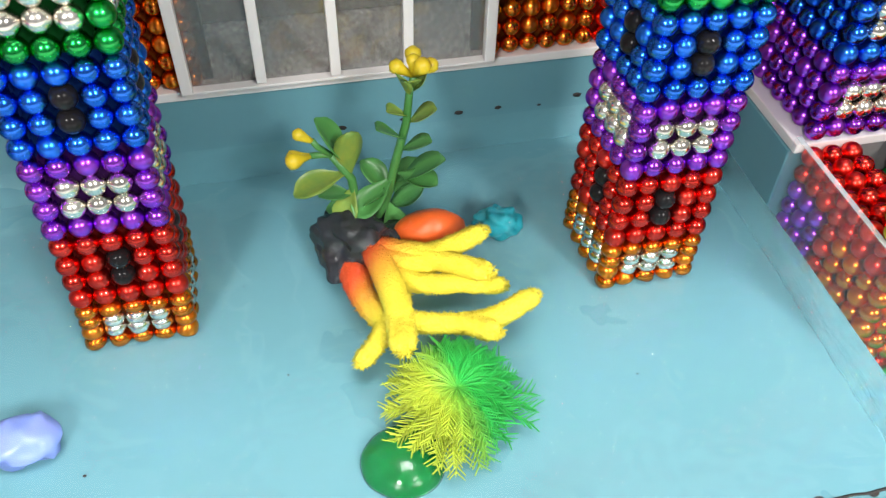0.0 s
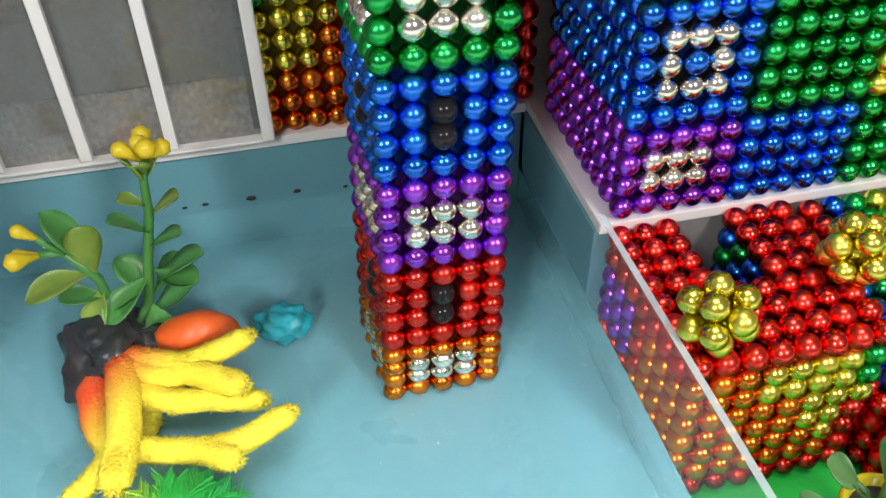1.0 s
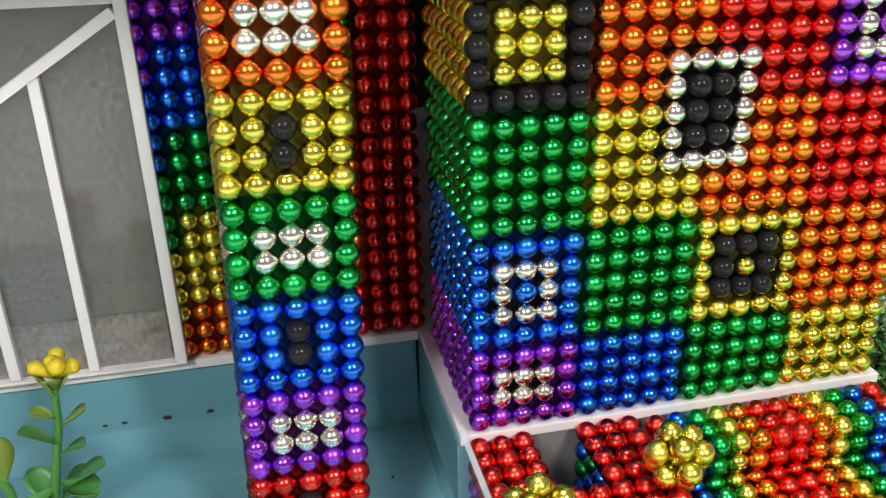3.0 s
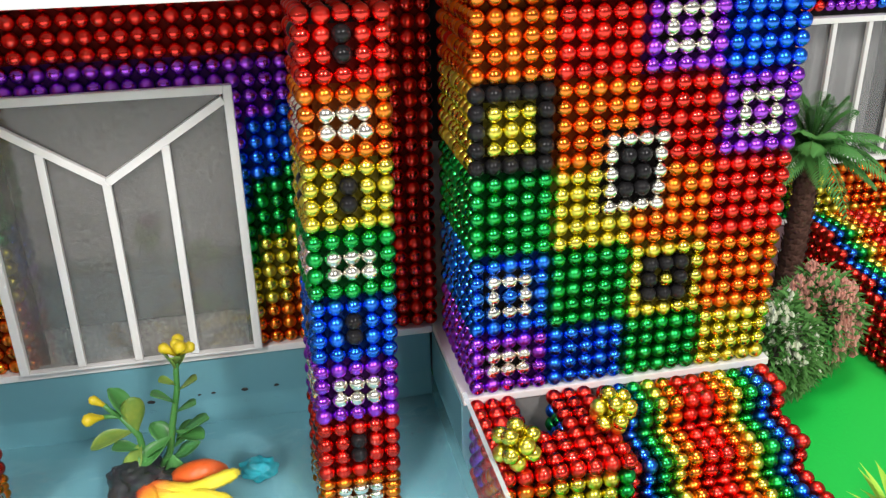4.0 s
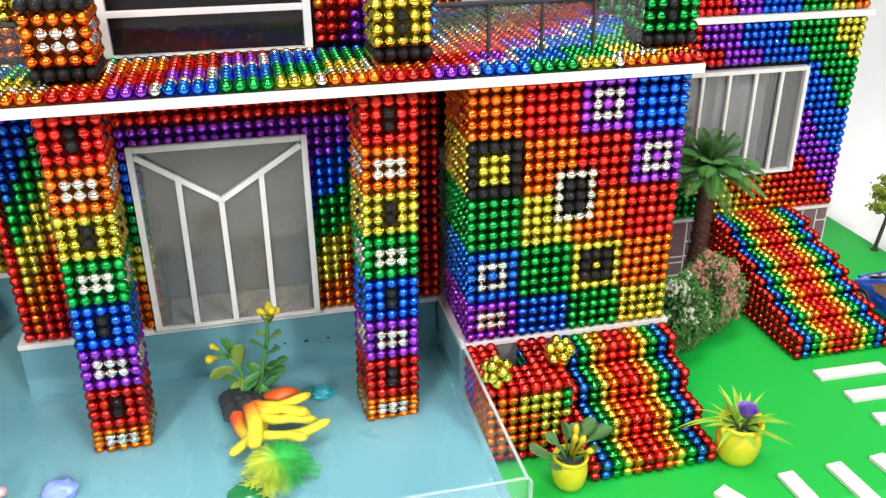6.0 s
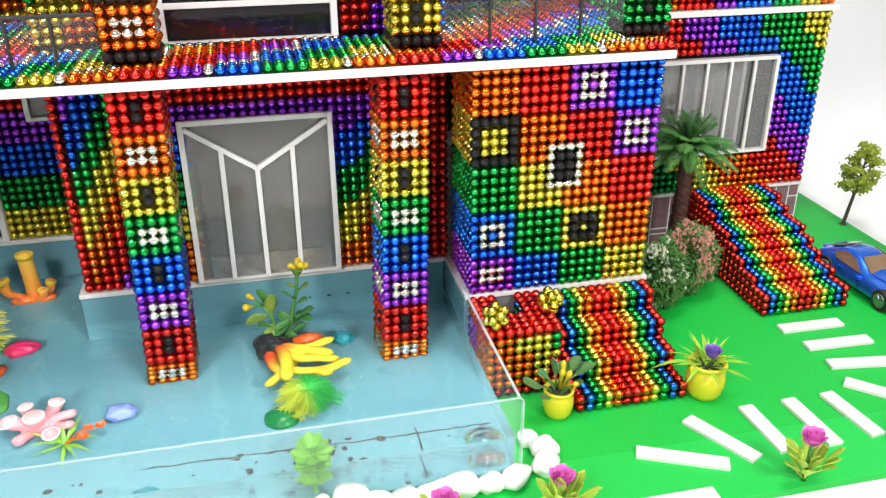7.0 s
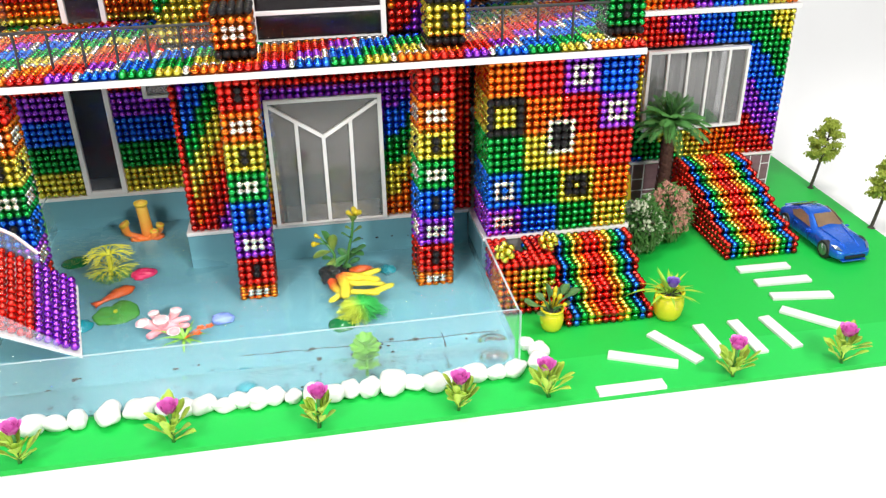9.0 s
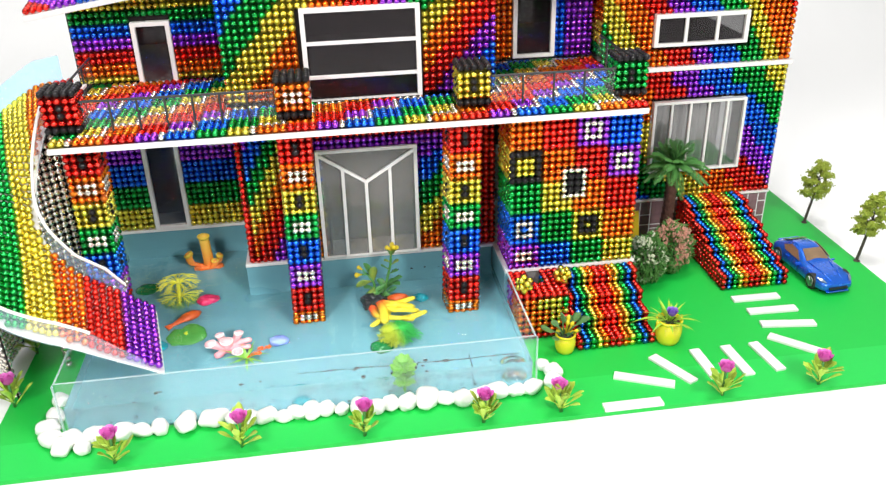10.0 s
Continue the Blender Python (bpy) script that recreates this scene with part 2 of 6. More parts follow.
def balls(parent, items, sub=2, near=(-0.06, -0.12, 0.06), single=300):
    """Balls (x, y, z, colour) on a thing: those nearest to a place of the plan one by one, the rest joined."""
    items = sorted(items, key=lambda b: (Vector(b[:3]) - Vector(near)).length)
    wob = random.Random(len(items))
    back = parent.matrix_world.inverted()
    for x, y, z, c in items[:single]:
        ob = new("ball", ball_mesh(c, sub))
        ob.parent = parent
        ob.matrix_basis = Matrix.Translation(back @ Vector((x + wob.gauss(0, 0.00007), y + wob.gauss(0, 0.00012), z + wob.gauss(0, 0.00006)))) @ Euler((wob.random() * 6, wob.random() * 6, 0)).to_matrix().to_4x4()
    rest = items[single:]
    if rest:
        v, f = ball_arrays(sub)
        jig = np.array([[wob.gauss(0, 0.00007), wob.gauss(0, 0.00012), wob.gauss(0, 0.00006)] for _ in rest])
        at = np.array([(back @ Vector(b[:3]))[:] for b in rest]) + jig
        co = (at[:, None, :] + v[None]).reshape(-1, 3)
        fa = (f[None] + (np.arange(len(rest)) * len(v))[:, None, None]).reshape(-1, 3)
        me = bpy.data.meshes.new("ball_field")
        me.from_pydata(co.tolist(), [], fa.tolist())
        for c in ORDER:
            me.materials.append(BALL[c])
        me.polygons.foreach_set("material_index", np.repeat([ORDER.index(b[3]) for b in rest], len(f)).astype(np.int32))
        me.shade_smooth()
        ob = new("ball_field", me)
        ob.parent = parent
        tagged(ob, kind="stuff")


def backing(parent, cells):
    """Added plates just proud of the board behind the balls, tinted for reflected light in the gaps: (centre, half
    side, half height, colour).
    """
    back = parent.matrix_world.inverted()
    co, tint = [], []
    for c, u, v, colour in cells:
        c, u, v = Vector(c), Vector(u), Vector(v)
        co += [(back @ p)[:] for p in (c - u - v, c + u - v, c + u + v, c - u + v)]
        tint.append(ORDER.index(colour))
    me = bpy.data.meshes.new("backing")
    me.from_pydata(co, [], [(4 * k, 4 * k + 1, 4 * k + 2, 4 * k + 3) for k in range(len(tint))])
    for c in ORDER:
        me.materials.append(GAP_TINT[c])
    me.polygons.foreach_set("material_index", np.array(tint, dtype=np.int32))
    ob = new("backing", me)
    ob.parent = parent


# ---- table, backdrop, lawn ----
def backdrop():
    """White table that sweeps up into a white background."""
    bm = bmesh.new()
    prof = [(-2.5, -0.003), (0.55, -0.003)] + [(0.55 + 0.45 * math.sin(a), 0.447 - 0.45 * math.cos(a)) for a in [math.pi / 2 * k / 10 for k in range(1, 11)]] + [(1.0, 1.9)]
    lo = [bm.verts.new((-2.6, y, z)) for y, z in prof]
    hi = [bm.verts.new((2.6, y, z)) for y, z in prof]
    for i in range(len(prof) - 1):
        bm.faces.new((lo[i], hi[i], hi[i + 1], lo[i + 1]))
    return tagged(part("backdrop", bm, M_TABLE, smooth=True), "seamless white studio table and background", "backdrop", kind="structure")


backdrop()
lawn = slab("ground", -0.3625, 0.321, -0.135, 0.30, -0.003, 0.0, M_GREEN)
tagged(lawn, "bright green foam sheet as a lawn under the model house", "lawn", kind="structure")

M_GREEN_FRONT = surface("green_foam_front", (0.012, 0.56, 0.075), 0.5, vary=0.10, scale=11, fine=700, bump=0.15)
bm = bmesh.new()
outline = ((-0.3624, -0.1349), (0.3209, -0.1349), (0.3209, -0.095), (0.0045, -0.095), (0.0045, -0.1004), (-0.3624, -0.1004))
low, top = [bm.verts.new((x, y, 0.0001)) for x, y in outline], [bm.verts.new((x, y, 0.0005)) for x, y in outline]
bm.faces.new(top), bm.faces.new(low[::-1])
for k in range(6):
    bm.faces.new((low[k], low[(k + 1) % 6], top[(k + 1) % 6], top[k]))
tagged(part("ground_strip", bm, M_GREEN_FRONT), "lighter green foam strip along the front of the lawn", "lawn", kind="structure")

# ---- pool ----
TX0, TX1, TY0, TY1, RIM, WATER = -0.3128, -0.0028, -0.097, 0.136, 0.042, 0.0205
pool = slab("pool_floor", TX0, TX1, TY0, TY1, 0.0, 0.0015, M_BLUE)
tagged(pool, "light blue bottom board of the toy pool", "pool floor", kind="structure")


def pool_glass():
    ob = thing("glass_tank", TX0, TY0, 0.0, "clear acrylic pool walls with bright polished rims", "tank")
    w, d = TX1 - TX0, TY1 - TY0
    walls = ((0, w, -0.0017, 0), (-0.0017, 0, -0.0017, d), (w, w + 0.0017, -0.0017, 0.0958))
    for x0, x1, y0, y1 in walls:
        bm = bmesh.new()
        box(bm, x0, x1, y0, y1, 0.0002, RIM - 0.0003)
        p = part("glass_wall", bm, M_ACRYL, ob)
        p.visible_shadow = False
        bm = bmesh.new()
        cx, cy = (0.0002, 0.0) if y1 - y0 > x1 - x0 else (0.0, 0.0002)
        box(bm, x0 + cx, x1 - cx, y0 + cy, y1 - cy, RIM - 0.0002, RIM, 0.0001)
        part("rim", bm, M_EDGE_LIGHT, ob, "polished acrylic rim, pale for the light caught in its edge")
    # added pale strips paint the bright line along both front corners
    for x in (-0.0026, w + 0.0018):
        bm = bmesh.new()
        box(bm, x, x + 0.0008, -0.0024, 0.0, 0.0004, RIM - 0.0012)
        part("corner_edge_light", bm, M_EDGE_LIGHT, ob, "added pale strip for the bright line along the corner")


pool_glass()
bm = bmesh.new()
box(bm, TX0 + 0.0003, TX1 - 0.0003, TY0 + 0.0003, TY1 - 0.0003, 0.0008, WATER)
water = part("water", bm, M_WATER)
water.visible_shadow = False
tagged(water, "clear still water in the toy pool", "water", kind="structure")

# ---- platforms under the house ----
def platform(name, x0, x1, y0, y1, material, z1=0.0372):
    ob = slab(name, x0, x1, y0, y1, 0.0005, z1, material)
    return tagged(ob, "painted board platform that carries the house walls", "platform", kind="structure")


platform("platform_bay", -0.203, -0.003, 0.0475, 0.136, M_BLUE)
platform("platform_recess", -0.32, -0.204, 0.129, 0.16, M_BLUE)
platform("platform_block", 0.003, 0.102, -0.0005, 0.28, M_GREY)
tagged(slab("platform_side", -0.0026, 0.0028, -0.0005, 0.0470, 0.0005, 0.0372, M_BLUE), "blue board along the pool under the house", "platform", kind="structure")
for x0, x1, y0, y1 in ((-0.2032, -0.0025, 0.0460, 0.28), (-0.322, -0.2045, 0.128, 0.28), (-0.0022, 0.102, -0.0020, 0.28)):
    tagged(slab("trim", x0, x1, y0, y1, 0.0374, 0.040, M_WHITE), "white plastic base sheet under the ball walls", "base sheet", kind="structure")

# ---- walls of magnet balls ----
def wall(name, x0, x1, y, z0, z1, colour, holes=(), sub=2, single=300, depth=0.004, label="", near=(-0.06, -0.12, 0.06)):
    """A wall facing -y: ball centres at y, a dark board behind; colour(i, j) with i from x0 and j from the bottom."""
    nx, nz = round((x1 - x0) / P), round((z1 - z0) / P)
    px, pz = (x1 - x0) / nx, (z1 - z0) / nz
    bm = bmesh.new()
    xs, zs = sorted({x0, x1, *[h[0] for h in holes], *[h[1] for h in holes]}), sorted({z0, z1, *[h[2] for h in holes], *[h[3] for h in holes]})
    for a, b in zip(xs, xs[1:]):
        a, b = (a + 0.0028 if a == x0 else a), (b - 0.0028 if b == x1 else b)
        for c, d in zip(zs, zs[1:]):
            if not any(h[0] <= (a + b) / 2 <= h[1] and h[2] <= (c + d) / 2 <= h[3] for h in holes):
                box(bm, a, b, y + 0.0021, y + depth, c, d)
    ob = part(name, bm, M_DARK)
    tagged(ob, label or "house wall of rainbow magnet balls in rows", "wall", kind="structure")
    items = []
    for i in range(nx):
        for j in range(nz):
            x, z = x0 + px * (i + 0.5), z0 + pz * (j + 0.5)
            if not any(h[0] - 0.0012 < x < h[1] + 0.0012 and h[2] - 0.0012 < z < h[3] + 0.0012 for h in holes):
                items.append((x, y, z, colour(i, j, nx, nz)))
    balls(ob, items, sub, near, single)
    inset = {0: 0.25, nx - 1: -0.25}
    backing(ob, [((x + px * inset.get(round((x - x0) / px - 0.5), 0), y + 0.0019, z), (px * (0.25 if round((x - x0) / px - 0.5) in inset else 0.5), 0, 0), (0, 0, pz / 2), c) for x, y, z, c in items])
    return ob


def block_front(i, j, nx, nz):
    band = 0 if j < 4 else (j - 4) // 5 + 1
    c = ["PBGKO", "BGYOR", "GYORP", "YORPB"][i // 5][band]
    u, v = i % 5, (j - 4) % 5 if j >= 4 else j
    inner = 1 <= u <= 3 and 1 <= v <= 3
    ring = inner and not (u == 2 and v == 2)
    if i < 5 and band == 0 and 1 <= u <= 3 and v in (1, 2):
        return "S"
    if i < 5 and band == 1 and ring:
        return "S"
    if i < 5 and band == 3:
        return "Y" if inner else "K"
    if 10 <= i < 15 and band == 1 and ring:
        return "K"
    if 10 <= i < 15 and band == 4 and ring or 15 <= i and band == 3 and ring:
        return "S"
    if 8 <= i <= 11 and 11 <= j <= 15:
        return "K" if i in (9, 10) and 12 <= j <= 14 else "S"
    return c


wall("wall_block_front", 0.0, 0.1, 0.0, 0.04, 0.1622, block_front, sub=3, near=(0.0, -0.05, 0.08), label="house wall of magnet balls in coloured squares with silver and black rings")


def side_wall(name, x, y0, n, z0, z1, colour, sub, facing, single=300):
    """A wall along y: ball centres at x, from y0 back."""
    nz = round((z1 - z0) / P)
    pz = (z1 - z0) / nz
    s = -facing
    ob = slab(name, min(x + s * 0.0021, x + s * 0.004), max(x + s * 0.0021, x + s * 0.004), y0 - 0.001, y0 + n * P - 0.003, z0, z1, M_DARK, bevel=0)
    tagged(ob, "side wall of the house of magnet balls in rows", "wall", kind="structure")
    items = [(x, y0 + P * i, z0 + pz * (j + 0.5), colour(i, j)) for i in range(n) for j in range(nz)]
    balls(ob, items, sub, (-0.06, -0.1, 0.08), single)
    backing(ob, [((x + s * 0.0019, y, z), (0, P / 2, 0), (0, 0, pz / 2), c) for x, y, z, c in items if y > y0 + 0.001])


def side_bands(i, j):
    if j < 4:
        return "P"
    return "BGYO"[(j - 4) // 5] if (j * 3 + i * 5) % 17 else "BGYR"[(j - 4) // 5]


side_wall("wall_block_left", 0.0025, 0.0052, 8, 0.04, 0.1622, side_bands, 3, -1)
side_wall("wall_block_right", 0.0975, 0.0052, 20, 0.04, 0.16, lambda i, j: "BPRRO"[j // 5], 2, 1, 0)

SEQ = "PBGYORP"
DOOR = (-0.1405, -0.0625, 0.0408, 0.1322)


def bay_wall(i, j, nx, nz):
    r = nz - 1 - j
    x = -0.2 + P * (i + 0.5)
    if x < DOOR[0] + 0.0075:
        if i == 0:
            return "R"
        return SEQ[min(6, int((r + 2 * (i - 1)) / 4.6))] if i < 8 else ("RRRRPPP" + "BBBBGGGGYYYYOOOOO")[r]
    if r < 4 or i >= 37:
        return "R"
    if x < DOOR[1] - 0.0045 or r < 7:
        return "P"
    v = max(0, int((x - DOOR[1]) / P))
    return "PBGYOOR"[min(6, int((r - 5 + 1.6 * min(v, 6)) / 4.2))]


wall("wall_bay", -0.2, 0.0, 0.0485, 0.04, 0.16, bay_wall, [(DOOR[0] + 0.0075, DOOR[1] - 0.0045, DOOR[2] - 0.002, DOOR[3] - 0.001)], near=(-0.05, -0.1, 0.06))
RDOOR = (-0.2845, -0.2545, 0.0405, 0.16)
HATCH = (-0.23, -0.207, 0.114, 0.135)


def recess_wall(i, j, nx, nz):
    r = nz - 1 - j
    return "RRRRRRRRPPPPBBBBGGGGYYYY"[r]


wall("wall_recess", -0.32, -0.2, 0.1305, 0.04, 0.16, recess_wall, [RDOOR, HATCH])
side_wall("wall_bay_left", -0.1975, 0.0515, 16, 0.04, 0.16, lambda i, j: "ROYGB"[j // 5], 2, -1, 0)

# right wing
RWIN, RWIN2 = (0.1505, 0.235, 0.0665, 0.1315), (0.145, 0.227, 0.1795, 0.2065)


def right_wall(i, j, nx, nz):
    r = nz - 1 - j
    r = 0 if r < 3 else 3 + (r - 3) // 2 * 2
    s = (nx - 2 - i) + 0.95 * r
    for lim, c in ((3, "Y"), (8.6, "G"), (14.4, "B"), (19.6, "P"), (25.6, "R"), (31.5, "O"), (37.5, "Y"), (43.5, "G"), (50, "B")):
        if s < lim:
            return c
    return "P"


def right_wall_up(i, j, nx, nz):
    s = i + 0.55 * j
    for lim, c in ((4, "G"), (8, "Y"), (12, "O"), (16.5, "R"), (20, "P"), (25, "B"), (29, "G"), (32, "Y"), (37, "O"), (42, "R"), (46, "P")):
        if s < lim:
            return c
    return "B"


wall("wall_right", 0.1, 0.270, 0.1075, 0.04, 0.1582, right_wall, [RWIN], near=(0.2, 0.0, 0.1))
wall("wall_right_upper", 0.1, 0.270, 0.1075, 0.1622, 0.25, right_wall_up, [RWIN2], near=(0.2, 0.0, 0.15))
side_wall("wall_right_end", 0.2705, 0.1125, 16, 0.04, 0.1582, lambda i, j: "S" if i == 0 else "YGBPR"[min(4, j // 5)], 2, 1, 0)
side_wall("wall_right_upper_side", 0.1025, 0.1125, 5, 0.172, 0.25, lambda i, j: "GYYOORR"[min(6, j // 2)], 2, -1, 0)
tagged(slab("trim", 0.0985, 0.2724, 0.1042, 0.28, 0.1583, 0.1621, M_WHITE), "white plastic floor sheet between two storeys", "floor sheet", kind="structure")
tagged(slab("trim", 0.1025, 0.2702, 0.1048, 0.28, 0.0382, 0.040, M_WHITE), "white plastic base sheet under the ball walls", "base sheet", kind="structure")

# balcony slab and its floor of balls
SL0, SL1, SLF = -0.3115, 0.0990, -0.0125
tagged(slab("balcony_slab", SL0, SL1, SLF, 0.28, 0.1631, 0.1671, M_WHITE, bevel=0.0006), "white plastic balcony sheet over the porch", "balcony", kind="structure")


def balcony_floor():
    ob = tagged(slab("balcony_floor", SL0 + 0.002, SL1 - 0.002, SLF + 0.002, 0.13, 0.1667, 0.1674, M_DARK, bevel=0), "balcony floor of magnet balls in stepped rainbow blocks", "floor", kind="structure")
    items = []
    for i in range(82):
        for k in range(28):
            x, y = SL0 + 0.0030 + P * i, SLF + 0.0030 + P * k
            if (-0.2 < x < 0.0 and y > 0.044) or (x > 0.1 and y > 0.104) or (x > -0.1 and y > 0.125):
                continue
            group, u, step, v = (i - 35) // 4, (i - 35) % 4, (k + 2) // 4, (k + 2) % 4
            c = "PBGYOR"[(group - step) % 6]
            items.append((x, y, 0.1693, "S" if c in "PY" and (u == 3 or (v == 0 and k)) else c))
    balls(ob, items, 2, (-0.05, -0.05, 0.17), 300)
    backing(ob, [((x, y, 0.1677), (P / 2, 0, 0), (0, P / 2, 0), c) for x, y, z, c in items])


balcony_floor()

# upper storey
UWIN = (-0.1420, -0.0565, 0.1705, 0.2375)


def upper_bay(i, j, nx, nz):
    r = nz - 1 - j
    if i < 27:
        return "BGYORPB"[min(6, int((i + 0.8 * r) / 5))]
    return "GYORPB"[min(5, int((i - 28 + 0.8 * max(0, r - 2)) / 3.4))] if i >= 28 else "G"


def upper_left(i, j, nx, nz):
    return "YOORRPPBBGGYYYYYYYYYYYYYY"[j]


wall("wall_upper_bay", -0.2, 0.0, 0.0485, 0.1705, 0.257, upper_bay, [UWIN])
UDOOR, UDOOR2 = (-0.2745, -0.2445, 0.1672, 0.2178), (0.03, 0.066, 0.172, 0.235)
wall("wall_upper_left", -0.3205, -0.2, 0.1305, 0.1705, 0.247, upper_left, [UDOOR])


def upper_mid(i, j, nx, nz):
    return "RROOOOBBBBBBBBBPPPPP"[i]


wall("wall_upper_mid", 0.0, 0.1, 0.1285, 0.1705, 0.257, upper_mid, [UDOOR2])
# closing boards, with the rooms' shade put into their tone
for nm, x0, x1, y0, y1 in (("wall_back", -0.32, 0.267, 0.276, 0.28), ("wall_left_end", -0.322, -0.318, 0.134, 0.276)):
    tagged(slab(nm, x0, x1, y0, y1, 0.04, 0.25, M_ROOM_SHADE), "plain inner board that closes the house, toned dark for room shade", "wall", kind="structure")
for x0, x1, y0, z in ((-0.198, 0.2665, 0.053, 0.2575), ):
    tagged(slab("ceiling", x0, x1, y0, 0.28, z, z + 0.004, M_WHITE), "white plastic roof sheet", "ceiling", kind="structure")


def corner_roof():
    """Sloping white eave with a skin of balls."""
    m = pose(-0.342, 0.1, 0.2275, 8, -9, 0)
    bm = bmesh.new()
    box(bm, 0, 0.15, 0, 0.2, 0, 0.004, 0.0005, m)
    ob = tagged(part("roof", bm, M_WHITE), "white sloping eave covered with red and purple balls", "roof", kind="structure")
    balls(ob, [(*(m @ Vector((0.003 + P * i, 0.003 + P * k, 0.0065))), "RRPPBBRR"[(i + k) // 2 % 8]) for i in range(29) for k in range(20)], 2, (-0.3, 0, 0.24), 200)


corner_roof()
# added dark sheets over the white floor and roof paint in the room shade
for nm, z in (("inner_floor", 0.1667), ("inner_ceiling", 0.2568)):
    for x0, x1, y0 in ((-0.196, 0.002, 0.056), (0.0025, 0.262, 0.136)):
        tagged(slab(nm, x0, x1, y0, 0.275, z, z + 0.0005, M_ROOM_SHADE, bevel=0), "added dark lining standing in for shade inside the upper storey", "lining", kind="structure")

# ---- columns of the porch ----
def column(x, y, lean_x, lean_y, sub, label, skew=0.0):
    ob = thing("ball_column", x, y, 0.0016, label, "column", "porch columns")
    bm = bmesh.new()
    box(bm, 0.0046, 0.0204, 0.0046, 0.0204, 0, 0.1575)
    for v in bm.verts:
        v.co += Vector((lean_x * v.co.z + skew * 2, lean_y * v.co.z, 0))
    part("core", bm, M_DARK, ob)
    items, plates = [], []
    pz = 0.1584 / 32
    for k in range(32):
        band = k // 4
        base = "ORPBGYOR"[band]
        for i in range(5):
            for d in range(5):
                if 0 < i < 4 and 0 < d < 4 and k < 31:
                    continue
                u = i if d == 0 or d == 4 else d
                edge = (i in (0, 4)) and (d in (0, 4))
                c = base
                if k % 4 in (1, 2) and not edge:
                    if band % 2 == 0 and 1 <= u <= 3:
                        c = "S"
                    elif band % 2 == 1 and u == 2:
                        c = "K"
                z = 0.0018 + pz * (k + 0.5)
                bx, by = x + 0.0025 + P * i + lean_x * z + skew * d, y + 0.0025 + P * d + lean_y * z
                items.append((bx, by, z, c))
                for on, nx, ny in ((d == 0, 0, 1), (d == 4, 0, -1), (i == 0, 1, 0), (i == 4, -1, 0)):
                    if on and k < 31:
                        u = i if ny else d
                        half, shift = (P / 4, P / 4 * (1 if u == 0 else -1)) if u in (0, 4) else (P / 2, 0.0)
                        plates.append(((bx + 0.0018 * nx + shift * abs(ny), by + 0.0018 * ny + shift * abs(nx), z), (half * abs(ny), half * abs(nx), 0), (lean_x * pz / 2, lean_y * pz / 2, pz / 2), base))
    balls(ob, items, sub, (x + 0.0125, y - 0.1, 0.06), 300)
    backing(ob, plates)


column(-0.0490, -0.0106, 0.026, 0.034, 3, "square column of magnet balls in rainbow bands standing in the pool", -0.0004)
column(-0.1680, -0.0052, 0.020, 0.030, 3, "square column of magnet balls in rainbow bands standing in the pool")
column(-0.3120, -0.001, 0.018, 0.030, 2, "square column of magnet balls beside the slide")


def pier(x, y, c, deco, label):
    ob = thing("balcony_pier", x, y, 0.1718, label, "pier", "balcony piers")
    bm = bmesh.new()
    box(bm, 0.0046, 0.0204, 0.0046, 0.0204, 0, 0.0270)
    part("core", bm, M_DARK, ob)
    items, plates = [], []
    for k in range(6):
        for i in range(5):
            for d in range(5):
                if 0 < i < 4 and 0 < d < 4 and k < 5:
                    continue
                col = "K" if k in (0, 5) else c
                u = i if d in (0, 4) else d
                edge = (i in (0, 4)) and (d in (0, 4))
                if k in (2, 3) and not edge:
                    if deco == "S" and 1 <= u <= 3:
                        col = "S"
                    elif deco == "K" and u == 2:
                        col = "K"
                bx, by, z = x + 0.0025 + P * i, y + 0.0025 + P * d, 0.1718 + P * (k + 0.5)
                items.append((bx, by, z, col))
                for on, nx, ny in ((d == 0, 0, 1), (d == 4, 0, -1), (i == 0, 1, 0), (i == 4, -1, 0)):
                    if on and k < 5:
                        u = i if ny else d
                        half, shift = (P / 4, P / 4 * (1 if u == 0 else -1)) if u in (0, 4) else (P / 2, 0.0)
                        plates.append(((bx + 0.0019 * nx + shift * abs(ny), by + 0.0019 * ny + shift * abs(nx), z), (half * abs(ny), half * abs(nx), 0), (0, 0, P / 2), "K" if k == 0 else c))
    balls(ob, items, 2, (x, y - 0.1, 0.2), 120)
    backing(ob, plates)


pier(-0.3150, 0.001, "R", "K", "short red ball pier with black cap and base")
pier(-0.163, 0.001, "O", "S", "short orange ball pier with a silver patch and black cap")
pier(-0.037, 0.003, "Y", "K", "short gold ball pier with black cap and base")
pier(0.0775, 0.002, "G", "K", "short green ball pier with black cap and base")

# ---- windows and doors ----
def bars(ob, name, segs, y0, y1, width, material=M_WHITE):
    """Straight bars in a wall plane between (x, z) ends."""
    for (xa, za), (xb, zb) in segs:
        d = Vector((xb - xa, 0, zb - za))
        ang = math.atan2(d.z, d.x)
        bm = bmesh.new()
        box(bm, 0, d.length, y0, y1, -width / 2, width / 2, 0.0003, Matrix.Translation((xa, 0, za)) @ Matrix.Rotation(-ang, 4, "Y"))
        part(name, bm, material, ob)


